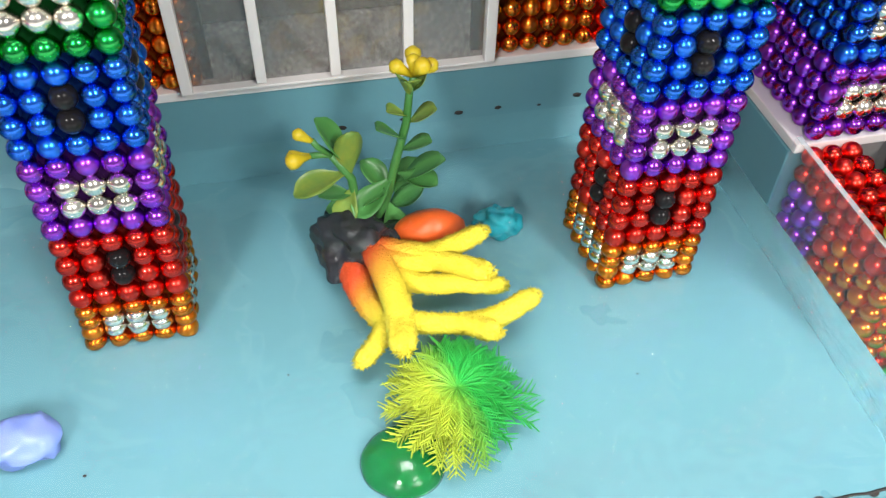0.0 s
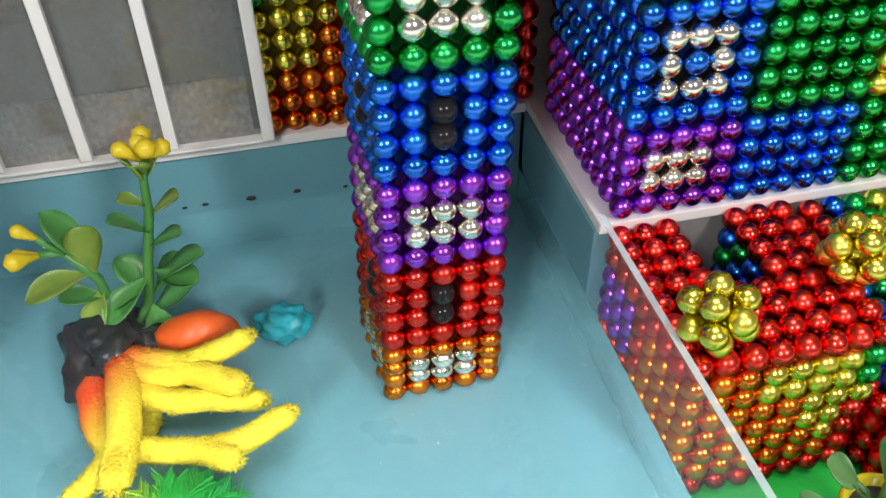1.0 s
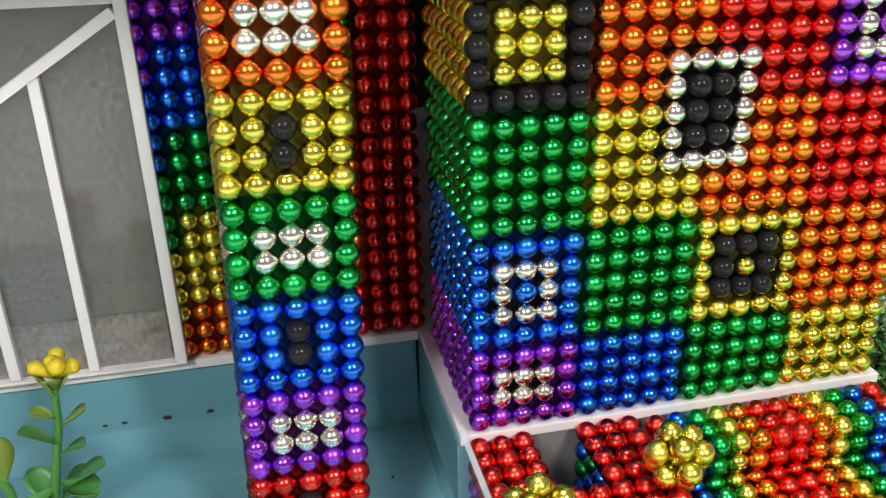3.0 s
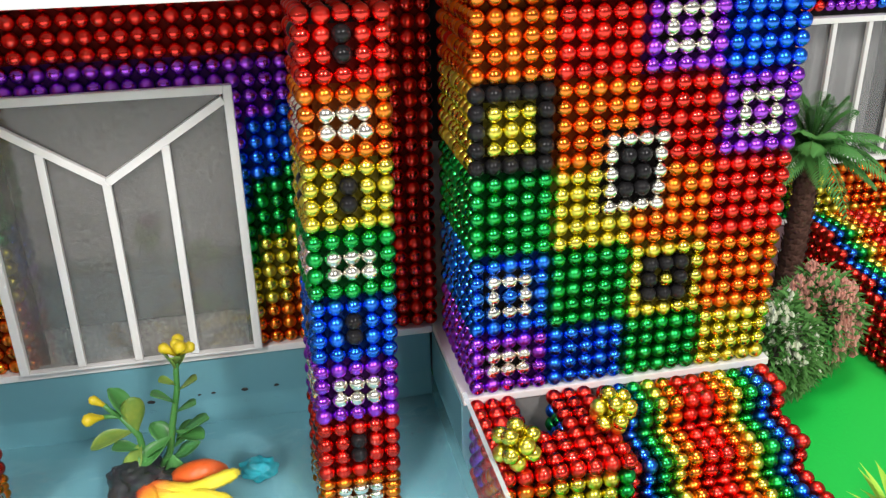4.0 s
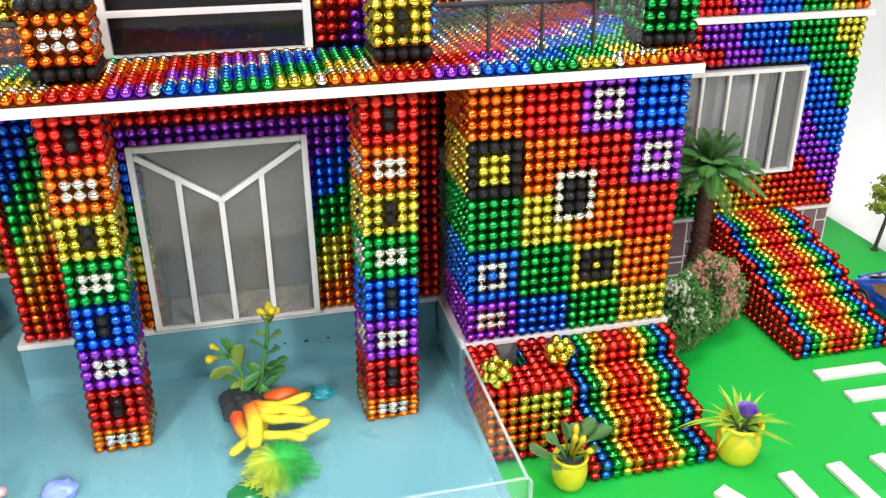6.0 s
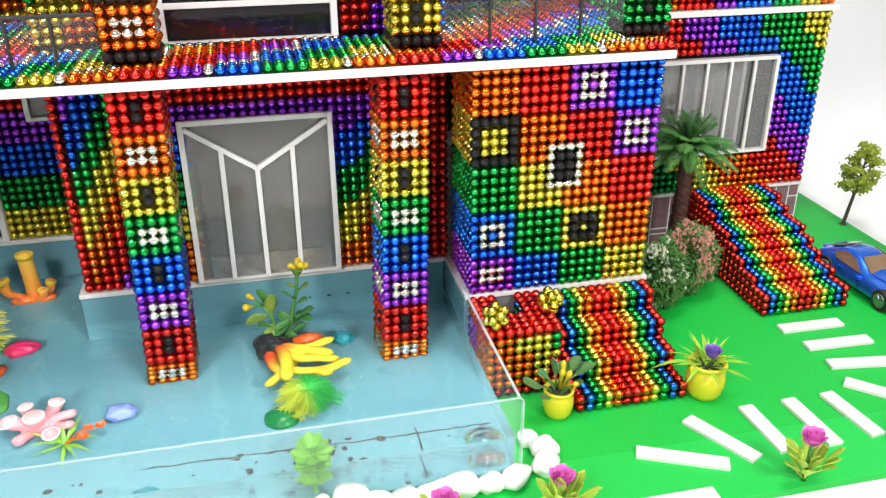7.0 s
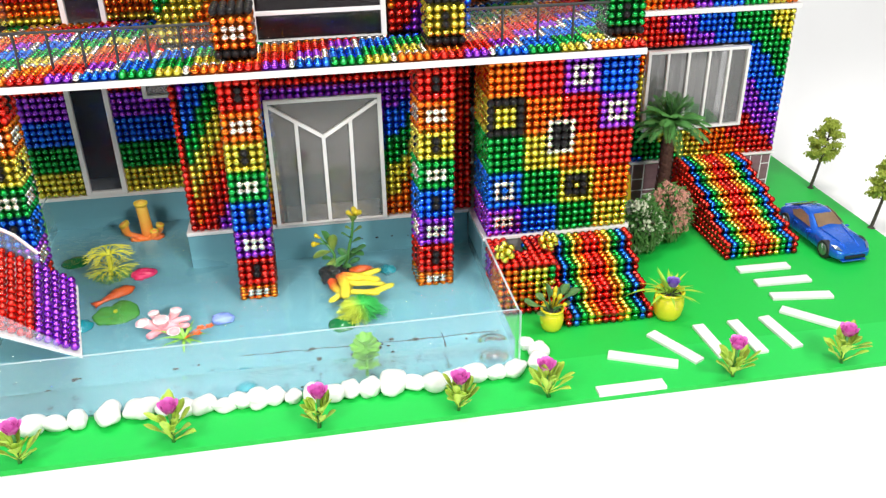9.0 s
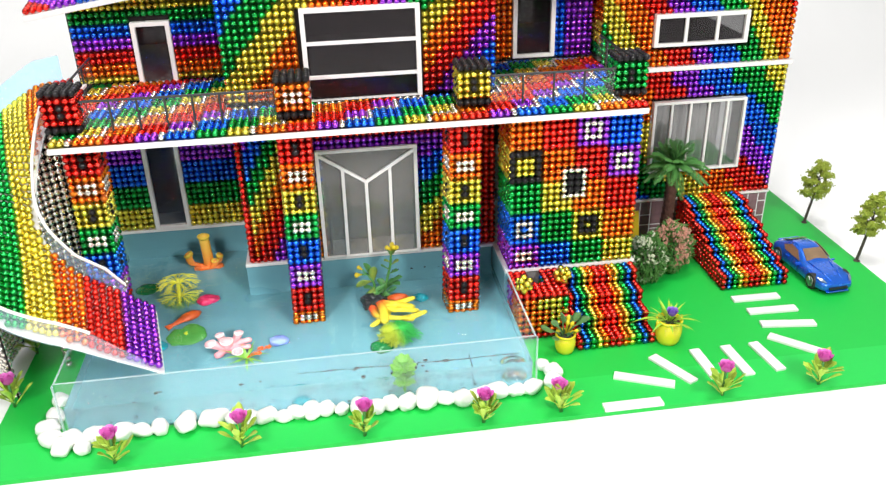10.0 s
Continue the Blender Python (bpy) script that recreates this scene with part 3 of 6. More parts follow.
def window(name, rect, y, uprights, rails, pane, label, w=0.0036, category="window", back=0.003, glass=(0.0004, 0.0014), low=0.8):
    x0, x1, z0, z1 = rect
    bm = bmesh.new()
    f0, f1 = y - 0.0024, y + back
    box(bm, x0, x0 + w, f0, f1, z0, z1, 0.0004)
    box(bm, x1 - w, x1, f0, f1, z0, z1, 0.0004)
    box(bm, x0 + w, x1 - w, f0, f1, z0, z0 + w * low, 0.0004 if low > 0.5 else 0.0001)
    box(bm, x0 + w, x1 - w, f0, f1, z1 - w, z1, 0.0004)
    ob = tagged(part(name, bm, M_WHITE), label, category, kind="structure")
    bm = bmesh.new()
    box(bm, x0 + w * 0.5, x1 - w * 0.5, y + glass[0], y + glass[1], z0 + w * 0.3, z1 - w * 0.5)
    p = part("pane", bm, pane, ob)
    p.visible_shadow = False
    bars(ob, "muntin", [((a, z0 + w * 0.6), (a, z1 - w * 0.8)) for a in uprights], f0 + 0.0004, y, w * 0.8)
    bars(ob, "muntin", [((x0 + w * 0.8, b), (x1 - w * 0.8, b)) for b in rails], f0 + 0.0004, y, w * 0.8)
    return ob


dx0, dx1, dz0, dz1 = DOOR
mid, vz = -0.103, 0.1043
door = window("door_1", DOOR, 0.0455, [], [], M_PANE, "white framed glass front door with a V shaped transom", 0.0028, "door", 0.0004, (0.0001, 0.0005), 0.25)
bars(door, "muntin", [((dx0 + 0.003, dz1 - 0.0045), (mid, vz)), ((dx1 - 0.003, dz1 - 0.0045), (mid, vz)), ((mid, dz0 + 0.001), (mid, vz)),
                      ((-0.1212, dz0 + 0.001), (-0.1205, 0.1150)), ((-0.0848, dz0 + 0.001), (-0.0842, 0.1150))], 0.0434, 0.0455, 0.0025)
window("door_2", RDOOR, 0.129, [], [], M_PANE_BLUISH, "tall white framed glass door above the pool", 0.0036, "door")
window("window_1", HATCH, 0.128, [], [], M_PANE, "small white framed hatch window", 0.003)
window("window_2", RWIN, 0.1055, [RWIN[0] + 0.0845 * k / 5 for k in (1, 2, 3, 4)], [], M_PANE_CLEAR, "wide white framed window with five panes", 0.0025)
window("window_3", RWIN2, 0.1055, [RWIN2[0] + 0.082 * k / 3 for k in (1, 2)], [], M_PANE_DARK, "low white framed window with three panes", 0.0036)
window("window_4", UWIN, 0.0465, [], [0.2125, 0.188], M_PANE_DARK, "white framed upper window with three wide panes", 0.0034, low=0.1)
window("door_3", UDOOR, 0.129, [], [], M_PANE_DARK, "white framed balcony door", 0.0036, "door")
window("door_4", UDOOR2, 0.127, [], [], M_PANE_DARK, "white framed balcony door", 0.0036, "door")
# second board is toned dark in place of the unlit room
for x0, x1, y, z0, z1, mat in ((-0.15, -0.055, 0.075, 0.041, 0.14, M_GREY), (-0.295, -0.205, 0.16, 0.041, 0.15, M_ROOM_SHADE)):
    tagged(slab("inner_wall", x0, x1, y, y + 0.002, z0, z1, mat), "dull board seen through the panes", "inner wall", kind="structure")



def curtain(x0, x1, y, z0, z1):
    """Added pale pleated sheet behind the wide window, standing in for blurred frond reflections."""
    bm = bmesh.new()
    n = 90
    lo, hi = [], []
    for k in range(n + 1):
        x = x0 + (x1 - x0) * k / n
        d = 0.0026 * math.sin(k * 0.85) + 0.0014 * math.sin(k * 0.31)
        lo.append(bm.verts.new((x, y + d * 1.2, z0)))
        hi.append(bm.verts.new((x, y + d * 0.7, z1)))
    for k in range(n):
        bm.faces.new((lo[k], lo[k + 1], hi[k + 1], hi[k]))
    ob = part("curtain", bm, M_FROND_REFLECTION, smooth=True)
    ob.modifiers.new("cloth", "SOLIDIFY").thickness = 0.0003
    tagged(ob, "pale grey pleated sheet inside the wide window, standing in for reflected palm fronds", "curtain")


# pale tone and pleats imitate the palm's reflection in the panes
M_FROND_REFLECTION = surface("frond_reflection_sheet", (0.62, 0.61, 0.60), 0.8, vary=0.2, scale=60)
curtain(0.139, 0.219, 0.117, 0.0405, 0.15)

# ---- balcony railing ----
def railing(pts):
    ob = thing("railing", *pts[0][:2], 0.1718, "thin black railing with a clear sheet", "railing")
    o = Vector((*pts[0][:2], 0.1718))
    a, b = Vector((*pts[0], 0)) - Vector((o.x, o.y, 0)), Vector((*pts[1], 0)) - Vector((o.x, o.y, 0))
    h, n = 0.021, pts[2] if len(pts) > 2 else 5
    bm = bmesh.new()
    tube(bm, [a + Vector((0, 0, h)), b + Vector((0, 0, h))], [0.0009, 0.0009], 6)
    part("handrail", bm, M_RAIL, ob)
    for k in range(1, n + 1):
        p = a.lerp(b, k / (n + 1))
        bm = bmesh.new()
        tube(bm, [p + Vector((0, 0, 0.0)), p + Vector((0, 0, h))], [0.0008, 0.0008], 6)
        part("post", bm, M_RAIL, ob)
    d = (b - a).normalized()
    nrm = Vector((-d.y, d.x, 0)) * 0.0004
    bm = bmesh.new()
    q = [a + Vector((0, 0, 0.002)), b + Vector((0, 0, 0.002)), b + Vector((0, 0, h)), a + Vector((0, 0, h))]
    lo, hi = [bm.verts.new(v + nrm * 2) for v in q], [bm.verts.new(v + nrm * 4) for v in q]
    bm.faces.new(lo), bm.faces.new(hi[::-1])
    for k in range(4):
        bm.faces.new((lo[k], hi[k], hi[(k + 1) % 4], lo[(k + 1) % 4]))
    g = part("clear_sheet", bm, sheer_rail, ob)
    g.visible_shadow = False


sheer_rail = sheer("clear_sheet", (0.6, 0.62, 0.65), 0.955, 0.03, 0.02)
railing(((-0.289, 0.0045), (-0.163, 0.004), 6))
railing(((-0.012, 0.0045), (0.0775, 0.0035), 3))
railing(((0.0985, 0.029), (0.0985, 0.104), 3))
railing(((-0.3085, 0.034), (-0.3085, 0.125), 2))

# ---- stairs ----
STAIR = "RBGYORROYGBR"


def stairs_front():
    ob = thing("front_stairs", 0.04, -0.063, 0.0, "four step stairs of magnet balls in rainbow stripes on the lawn", "stairs")
    bm = bmesh.new()
    for s in range(4):
        box(bm, 0.004, 0.056, 0.0155 + 0.015 * s, 0.058, 0.0003 + 0.01 * s, 0.0062 + 0.01 * s)
    part("core", bm, M_DARK, ob)
    items = []
    for i in range(12):
        for k in range(12):
            s = k // 3
            top = 2 * s + 1
            for j in range(top + 1):
                if j >= top - (2 if k % 3 == 0 else 0) or i in (0, 11) or (k == 0):
                    items.append((0.0425 + P * i, -0.0605 + P * k, 0.0025 + P * j, STAIR[i]))
    balls(ob, items, 3, (0.06, -0.1, 0.03), 300)


def stairs_right():
    ob = thing("right_stairs", 0.181, 0.001, 0.0, "long stairs of magnet balls in rainbow stripes up to the wing", "stairs")
    treads = [3, 3, 2, 2, 4, 2, 5]
    items, k = [], 0
    for s, n in enumerate(treads):
        top = 2 + s
        for q in range(n):
            for i in range(12):
                for j in range(top + 1):
                    if j == top or (q == 0 and j >= top - 1) or i in (0, 11) or k == 0:
                        items.append((0.1835 + 0.0049 * i, 0.0035 + P * k, 0.0025 + 0.00475 * j, STAIR[i] if j == top or i not in (0, 11) else "R"))
            k += 1
    k = 0
    for s, n in enumerate(treads):
        bm = bmesh.new()
        box(bm, 0.004, 0.053, 0.0045 + P * k + 0.003, 0.1, 0.0003 + (0.00475 * (s + 1) if s else 0), 0.00475 * (s + 2) + 0.0012)
        part("core", bm, M_DARK, ob)
        k += n
    balls(ob, items, 2, (0.2, -0.1, 0.03), 300)


stairs_front()
stairs_right()


def ball_stand():
    """Hollow stand of balls between stairs and pool, with a notch in its top."""
    ob = thing("ball_stand", -0.001, -0.0415, 0.0, "low stand of red and orange magnet balls with a notched top", "stand")
    bm = bmesh.new()
    box(bm, 0.0045, 0.0355, 0.0045, 0.022, 0.0002, 0.033)
    part("core", bm, M_DARK, ob)
    bm = bmesh.new()
    box(bm, 0.0045, 0.0355, 0.0225, 0.037, 0.0002, 0.018)
    part("core", bm, M_DARK, ob)
    items = []
    face = ["RRRRRRRR", "OOOOOOOR", "OOOOOOYR", "OOOOOYYR", "OOOOOYYY", "OOOYYYYG", "OOOYYYYG", "RRRRRRRR"]
    for j in range(8):
        z = 0.0025 + P * j
        for i in range(8):
            items.append((0.0015 + P * i, -0.0390, z, face[j][i]))
        for k in range(1, 8):
            c = "R" if j > 5 or j == 0 else ("P" if k > 4 and j in (3, 4, 5) else ("O" if k < 4 + (j < 3) else "R"))
            if j < 7:
                items.append((0.0015, -0.0390 + P * k, z, c))
                items.append((0.0365, -0.0390 + P * k, z, "R"))
    for k in range(1, 8):
        for i in range(8):
            if k >= 4 and i in (3, 4):
                continue
            items.append((0.0015 + P * i, -0.0390 + P * k, 0.0375, "R"))
            if k >= 4 and i in (2, 5):
                for j in (4, 5, 6):
                    items.append((0.0015 + P * i, -0.0390 + P * k, 0.0025 + P * j, "B" if (j + k) % 3 else "G"))
    balls(ob, items, 3, (0.0, -0.06, 0.04), 300)


ball_stand()


def cluster(x, y, z, turn):
    ob = thing("ball_cluster", x, y, z - 0.0066, "rosette of gold magnet balls on the red stand", "ball cluster", "gold clusters")
    m = pose(x, y, z, 20, 12, turn)
    a = 0.0035
    pts = [(0, 0, 0)] + [(s * a, t * a, 0) for s in (1, -1) for t in (1, -1)] + [(s * a, 0, t * a) for s in (1, -1) for t in (1, -1)] + [(0, s * a, t * a) for s in (1, -1) for t in (1, -1)]
    balls(ob, [(*(m @ Vector(p)), "Y") for p in pts], 3)


cluster(0.0048, -0.0355, 0.0462, 15)
cluster(0.0365, -0.0265, 0.0462, 50)

# ---- slide ----
SCX, SCY, SRI, SRO = -0.305, 0.0, 0.026, 0.0885


DROP = ((90, 0.186), (112, 0.184), (130, 0.170), (180, 0.126), (225, 0.099), (270, 0.075))


END = -0.2503  # the ball columns and the lower end lie aslant


def slant(xr):
    """How far the ball columns lean, more so up the slide."""
    return 0.20 + 0.035 * max(0.0, min(1.0, (-xr - 0.275) / 0.035))


def slide_at(s, across):
    """Place on the slide: s metres along the middle line, across 0 (inner) to 1 (outer)."""
    r = SRI + (SRO - SRI) * across
    rm, turn_len = (SRI + SRO) / 2, math.pi * (SRI + SRO) / 2
    if s < turn_len:
        th = math.pi / 2 + s / rm
        x, y = SCX + r * math.cos(th), SCY + r * math.sin(th)
        d = math.degrees(th)
        z = 0.0
        for (d0, z0), (d1, z1) in zip(DROP, DROP[1:]):
            if d0 <= d <= d1 + 0.01:
                z = z0 + (z1 - z0) * (d - d0) / (d1 - d0)
        bank = 0.013 * max(0.0, min(1.0, (d - 180) / 70))
    else:
        run = s - turn_len
        x, y = SCX + run, SCY - r
        z = 0.075 - run * 0.60
        bank = 0.013 - 0.010 * run / 0.051
    z += bank * (0.5 - across)
    return Vector((x, y, z))


def slide():
    ob = thing("slide", SCX, SCY, 0.0, "curved slide of rainbow ball bands with clear guards and white rims", "slide")
    o = Vector((SCX, SCY, 0))
    turn_len = math.pi * (SRI + SRO) / 2
    length = turn_len + 0.051
    n = 60
    bm = bmesh.new()
    rows = []
    for k in range(n + 1):
        a, b = (slide_at((turn_len - SCX - slant(END) * (0.075 - r) + END) * k / n, u) - o for r, u in ((SRI, 0), (SRO, 1)))
        rows.append([bm.verts.new(v) for v in (a - Vector((0, 0, 0.0037)), b - Vector((0, 0, 0.0037)), b - Vector((0, 0, 0.0055)), a - Vector((0, 0, 0.0055)))])
    for p, q in zip(rows, rows[1:]):
        for k in range(4):
            bm.faces.new((p[k], p[(k + 1) % 4], q[(k + 1) % 4], q[k]))
    bm.faces.new(rows[0]), bm.faces.new(rows[-1][::-1])
    part("bed", bm, M_WHITE, ob, "white plastic slide bed")
    for across, name, end in ((-0.02, "inner_guard", length - 0.024), (1.02, "outer_guard", length - 0.004)):
        bm, cap = bmesh.new(), bmesh.new()
        last = None
        tops = []
        for k in range(n + 1):
            s = end * k / n if across < 0 else end * (0.045 + 0.955 * k / n)
            p = slide_at(s, across) - o
            h = 0.013 * min(1.0, 0.25 + 0.09 * (n - k)) if across > 1 else 0.013 * min(1.0, 0.55 + 0.15 * (n - k))
            if across > 1:
                h += 0.007 * max(0.0, 1 - k / 22)
            cur = [bm.verts.new(p + Vector((0, 0, -0.005))), bm.verts.new(p + Vector((0, 0, h)))]
            tops.append(p + Vector((0, 0, h)))
            if last:
                bm.faces.new((last[0], cur[0], cur[1], last[1]))
            last = cur
        g = part(name, bm, M_GUARD, ob)
        g.visible_shadow = False
        if across > 1:
            bm = bmesh.new()
            last = None
            for k in range(21):
                p = slide_at(end * (0.045 + 0.955 * k / n), 1.03) - o
                cur = [bm.verts.new(p + Vector((0, 0, -0.004))), bm.verts.new(p + Vector((0, 0, 0.0124 + 0.007 * (1 - k / 22))))]
                if last:
                    bm.faces.new((last[0], cur[0], cur[1], last[1]))
                last = cur
            film = part("protective_film", bm, M_FILM, ob, "pale blue protective film")
            film.modifiers.new("sheet", "SOLIDIFY").thickness = 0.0002
            film.visible_shadow = False
            tops = tops[20:n - 7]
        tube(cap, tops, [0.0011] * len(tops), 6)
        part("rim", cap, M_WHITE, ob, "white guard rim")
    items = []
    xr, a = END - 0.0026, 0
    while xr > -0.376:
        a += 1
        last = None
        for k in range(1000):
            y = 0.0875 - 0.00018 * k - (0.00245 if a % 2 else 0)
            x = xr - slant(xr) * (y + 0.075)
            r = math.hypot(x - SCX, y - SCY)
            if x >= SCX:
                if not SRI + 0.002 < -y < SRO - 0.0008:
                    continue
                p = slide_at(turn_len + x - SCX, (-y - SRI) / (SRO - SRI))
            else:
                if not SRI + 0.002 < r < SRO - 0.0008:
                    continue
                th = math.atan2(y - SCY, x - SCX) % (2 * math.pi)
                p = slide_at((th - math.pi / 2) * (SRI + SRO) / 2, (r - SRI) / (SRO - SRI))
                if p.x > SL0 - 0.001 and y > 0:
                    continue
            q = Vector((x, y, p.z))
            if last is not None and (q - last).length < 0.0050:
                continue
            last = q
            items.append((x, y, p.z, "PROYGB"[sum(-xr > u for u in (0.2715, 0.2920, 0.3105, 0.3290, 0.3540))]))
        xr -= 0.0042 if xr > -0.30 else 0.0038 if xr > -0.345 else 0.0042
    balls(ob, items, 2, (-0.25, -0.1, 0.06), 300)


def slide_support(R, a0, a1):
    ob = thing("slide_support", SCX, SCY, 0.0, "curved wall of silver balls under the slide", "support", "slide supports")
    bm = bmesh.new()
    lo, hi = [], []
    for a in range(a0, a1 + 1, 5):
        top = slide_at((math.radians(a) - math.pi / 2) * (SRI + SRO) / 2, 0.5).z - 0.008
        c, d = (R + 0.0012) * math.cos(math.radians(a)), (R + 0.0012) * math.sin(math.radians(a))
        lo.append(bm.verts.new((c, d, 0.0003)))
        hi.append(bm.verts.new((c, d, top)))
    for k in range(len(lo) - 1):
        bm.faces.new((lo[k], lo[k + 1], hi[k + 1], hi[k]))
    core = part("core", bm, GAP_TINT["S"], ob)
    core.modifiers.new("board", "SOLIDIFY").thickness = 0.0006
    items = []
    n = int(R * math.radians(a1 - a0) / P)
    for k in range(n + 1):
        a = math.radians(a0) + k * P / R
        top = slide_at((a - math.pi / 2) * (SRI + SRO) / 2, 0.5).z - 0.007
        for j in range(int(top / P)):
            items.append((SCX + R * math.cos(a), SCY + R * math.sin(a), 0.0025 + P * j, "S"))
    balls(ob, items, 2, (-0.3, 0.0, 0.1), 300)


slide()
slide_support(0.031, 100, 212)
slide_support(0.072, 150, 225)

# ---- plants, stones and toys: materials ----
M_LEAF = surface("plastic_leaf", (0.045, 0.19, 0.055), 0.38, vary=0.45, scale=90, second=(0.09, 0.28, 0.06))
M_LEAF_TIP = surface("yellow_edged_leaf", (0.05, 0.20, 0.05), 0.38, vary=0.4, scale=230, second=(0.30, 0.36, 0.05))
M_LEAF_DARK = surface("dark_leaf", (0.05, 0.16, 0.05), 0.42, vary=0.4, scale=80, second=(0.13, 0.26, 0.09))
M_LIME = surface("lime_leaf", (0.62, 0.80, 0.12), 0.4, vary=0.4, scale=160, second=(0.22, 0.42, 0.03))
M_LEAF_LIME = surface("green_sprig_leaf", (0.12, 0.30, 0.03), 0.4, vary=0.4, scale=160, second=(0.50, 0.58, 0.08))
M_GRASS = surface("grass_blade", (0.17, 0.44, 0.03), 0.42, vary=0.3, scale=120, second=(0.42, 0.62, 0.06))
M_MAGENTA = surface("magenta_petal", (0.62, 0.05, 0.46), 0.45, vary=0.3, scale=150, second=(0.82, 0.26, 0.62))
M_VIOLET = surface("violet_petal", (0.30, 0.17, 0.66), 0.45, vary=0.3, scale=150)
M_POT = surface("yellow_glaze", (0.84, 0.70, 0.03), 0.2, vary=0.15, scale=60, coat=0.6)
M_SOIL = surface("dark_soil", (0.05, 0.05, 0.035), 0.9, vary=0.5, scale=300, bump=0.6)
M_STONE = surface("white_pebble", (0.84, 0.83, 0.80), 0.45, vary=0.07, scale=70, bump=0.2, fine=500)
M_ROCK = surface("dark_rock", (0.032, 0.032, 0.04), 0.2, vary=0.5, scale=120, bump=0.5, fine=400)
M_BUD = surface("yellow_bud", (0.82, 0.55, 0.02), 0.4, vary=0.3, scale=200, second=(0.55, 0.48, 0.02))
M_TRUNK = surface("brown_trunk", (0.06, 0.045, 0.035), 0.75, vary=0.5, scale=300, bump=0.6)
M_PALM_TRUNK = surface("palm_bark", (0.14, 0.068, 0.05), 0.9, vary=0.6, scale=400, bump=0.8, spec=0.2)
M_PALM = surface("palm_leaf", (0.035, 0.14, 0.035), 0.55, vary=0.5, scale=70, second=(0.08, 0.24, 0.045), spec=0.3)
M_TREE = surface("foam_foliage", (0.36, 0.42, 0.05), 0.8, vary=0.5, scale=220, second=(0.20, 0.27, 0.03))
M_BUSH = surface("bush_green", (0.075, 0.24, 0.04), 0.7, vary=0.5, scale=150)
M_BUSH_W = surface("bush_white_tips", (0.72, 0.75, 0.56), 0.7, vary=0.3, scale=200)
M_BUSH_P = surface("bush_pink_tips", (0.68, 0.33, 0.25), 0.7, vary=0.3, scale=200)


def mixed_tone(name, low, high, axis, lo, hi, rough=0.5, bump=0.3, fine=900.0, blot=0.35):
    """Moulded plastic dyed from one colour to another along an axis of the thing."""
    m, n, l, b = nodes_of(name)
    co, sep, rr, noi = n.new("ShaderNodeTexCoord"), n.new("ShaderNodeVectorMath"), n.new("ShaderNodeMapRange"), n.new("ShaderNodeTexNoise")
    sep.operation, sep.inputs[1].default_value = "DOT_PRODUCT", axis
    noi.inputs["Scale"].default_value = fine
    l.new(co.outputs["Object"], sep.inputs[0])
    l.new(co.outputs["Object"], noi.inputs["Vector"])
    rr.inputs["From Min"].default_value, rr.inputs["From Max"].default_value = lo, hi
    add = n.new("ShaderNodeMath")
    add.operation, add.inputs[1].default_value = "MULTIPLY_ADD", blot * (hi - lo)
    l.new(noi.outputs["Fac"], add.inputs[0])
    l.new(sep.outputs["Value"], add.inputs[2])
    l.new(add.outputs[0], rr.inputs["Value"])
    mix = n.new("ShaderNodeMix")
    mix.data_type = "RGBA"
    mix.inputs["A"].default_value, mix.inputs["B"].default_value = (*low, 1), (*high, 1)
    l.new(rr.outputs["Result"], mix.inputs["Factor"])
    l.new(mix.outputs["Result"], b.inputs["Base Color"])
    b.inputs["Roughness"].default_value = rough
    bp = n.new("ShaderNodeBump")
    bp.inputs["Strength"].default_value, bp.inputs["Distance"].default_value = bump, 0.0006
    l.new(noi.outputs["Fac"], bp.inputs["Height"])
    l.new(bp.outputs["Normal"], b.inputs["Normal"])
    return m


M_CORAL_Y = mixed_tone("yellow_coral", (0.84, 0.09, 0.015), (0.88, 0.72, 0.05), (1, -0.8, 0), -0.004, 0.010, 0.8, 1.0, 1300.0, 0.4)
M_CORAL_O = mixed_tone("orange_coral", (0.80, 0.15, 0.02), (0.80, 0.50, 0.07), (0, 0, 1), 0.010, 0.044, 0.5)
M_CORAL_P = mixed_tone("pink_coral", (0.74, 0.20, 0.26), (0.80, 0.46, 0.48), (0, 0, 1), 0.002, 0.018, 0.5)
M_FERN_G = mixed_tone("green_fern", (0.50, 0.58, 0.05), (0.03, 0.42, 0.07), (1, 0.3, 0), -0.005, 0.003, 0.4, 0.1)
M_PADG = surface("lily_green", (0.03, 0.24, 0.05), 0.4, vary=0.5, scale=110, second=(0.10, 0.33, 0.04), bump=0.3)
M_GEM_G = surface("green_glass_gem", (0.008, 0.19, 0.045), 0.12, vary=0.3, scale=300, coat=0.3)
M_GEM_T = surface("teal_glass_gem", (0.01, 0.30, 0.38), 0.08, vary=0.3, coat=1.0)
M_GEM_V = surface("violet_glass_gem", (0.16, 0.24, 0.66), 0.15, vary=0.6, scale=260, second=(0.28, 0.36, 0.80), coat=0.5)
M_SHELL = surface("hot_pink_plastic", (0.72, 0.02, 0.12), 0.35, vary=0.2)
M_ORANGE = surface("orange_plastic", (0.80, 0.12, 0.015), 0.4, vary=0.25, scale=120)
M_GRIT = surface("dark_grit", (0.03, 0.024, 0.024), 0.6, vary=0.6, scale=400)
M_CAR = surface("blue_car_paint", (0.012, 0.15, 0.78), 0.26, vary=0.1, coat=1.0, metal=0.5)
M_TYRE = surface("black_rubber", (0.02, 0.02, 0.02), 0.7)
M_RIMS = surface("grey_wheel_rim", (0.40, 0.40, 0.42), 0.3, metal=0.9)
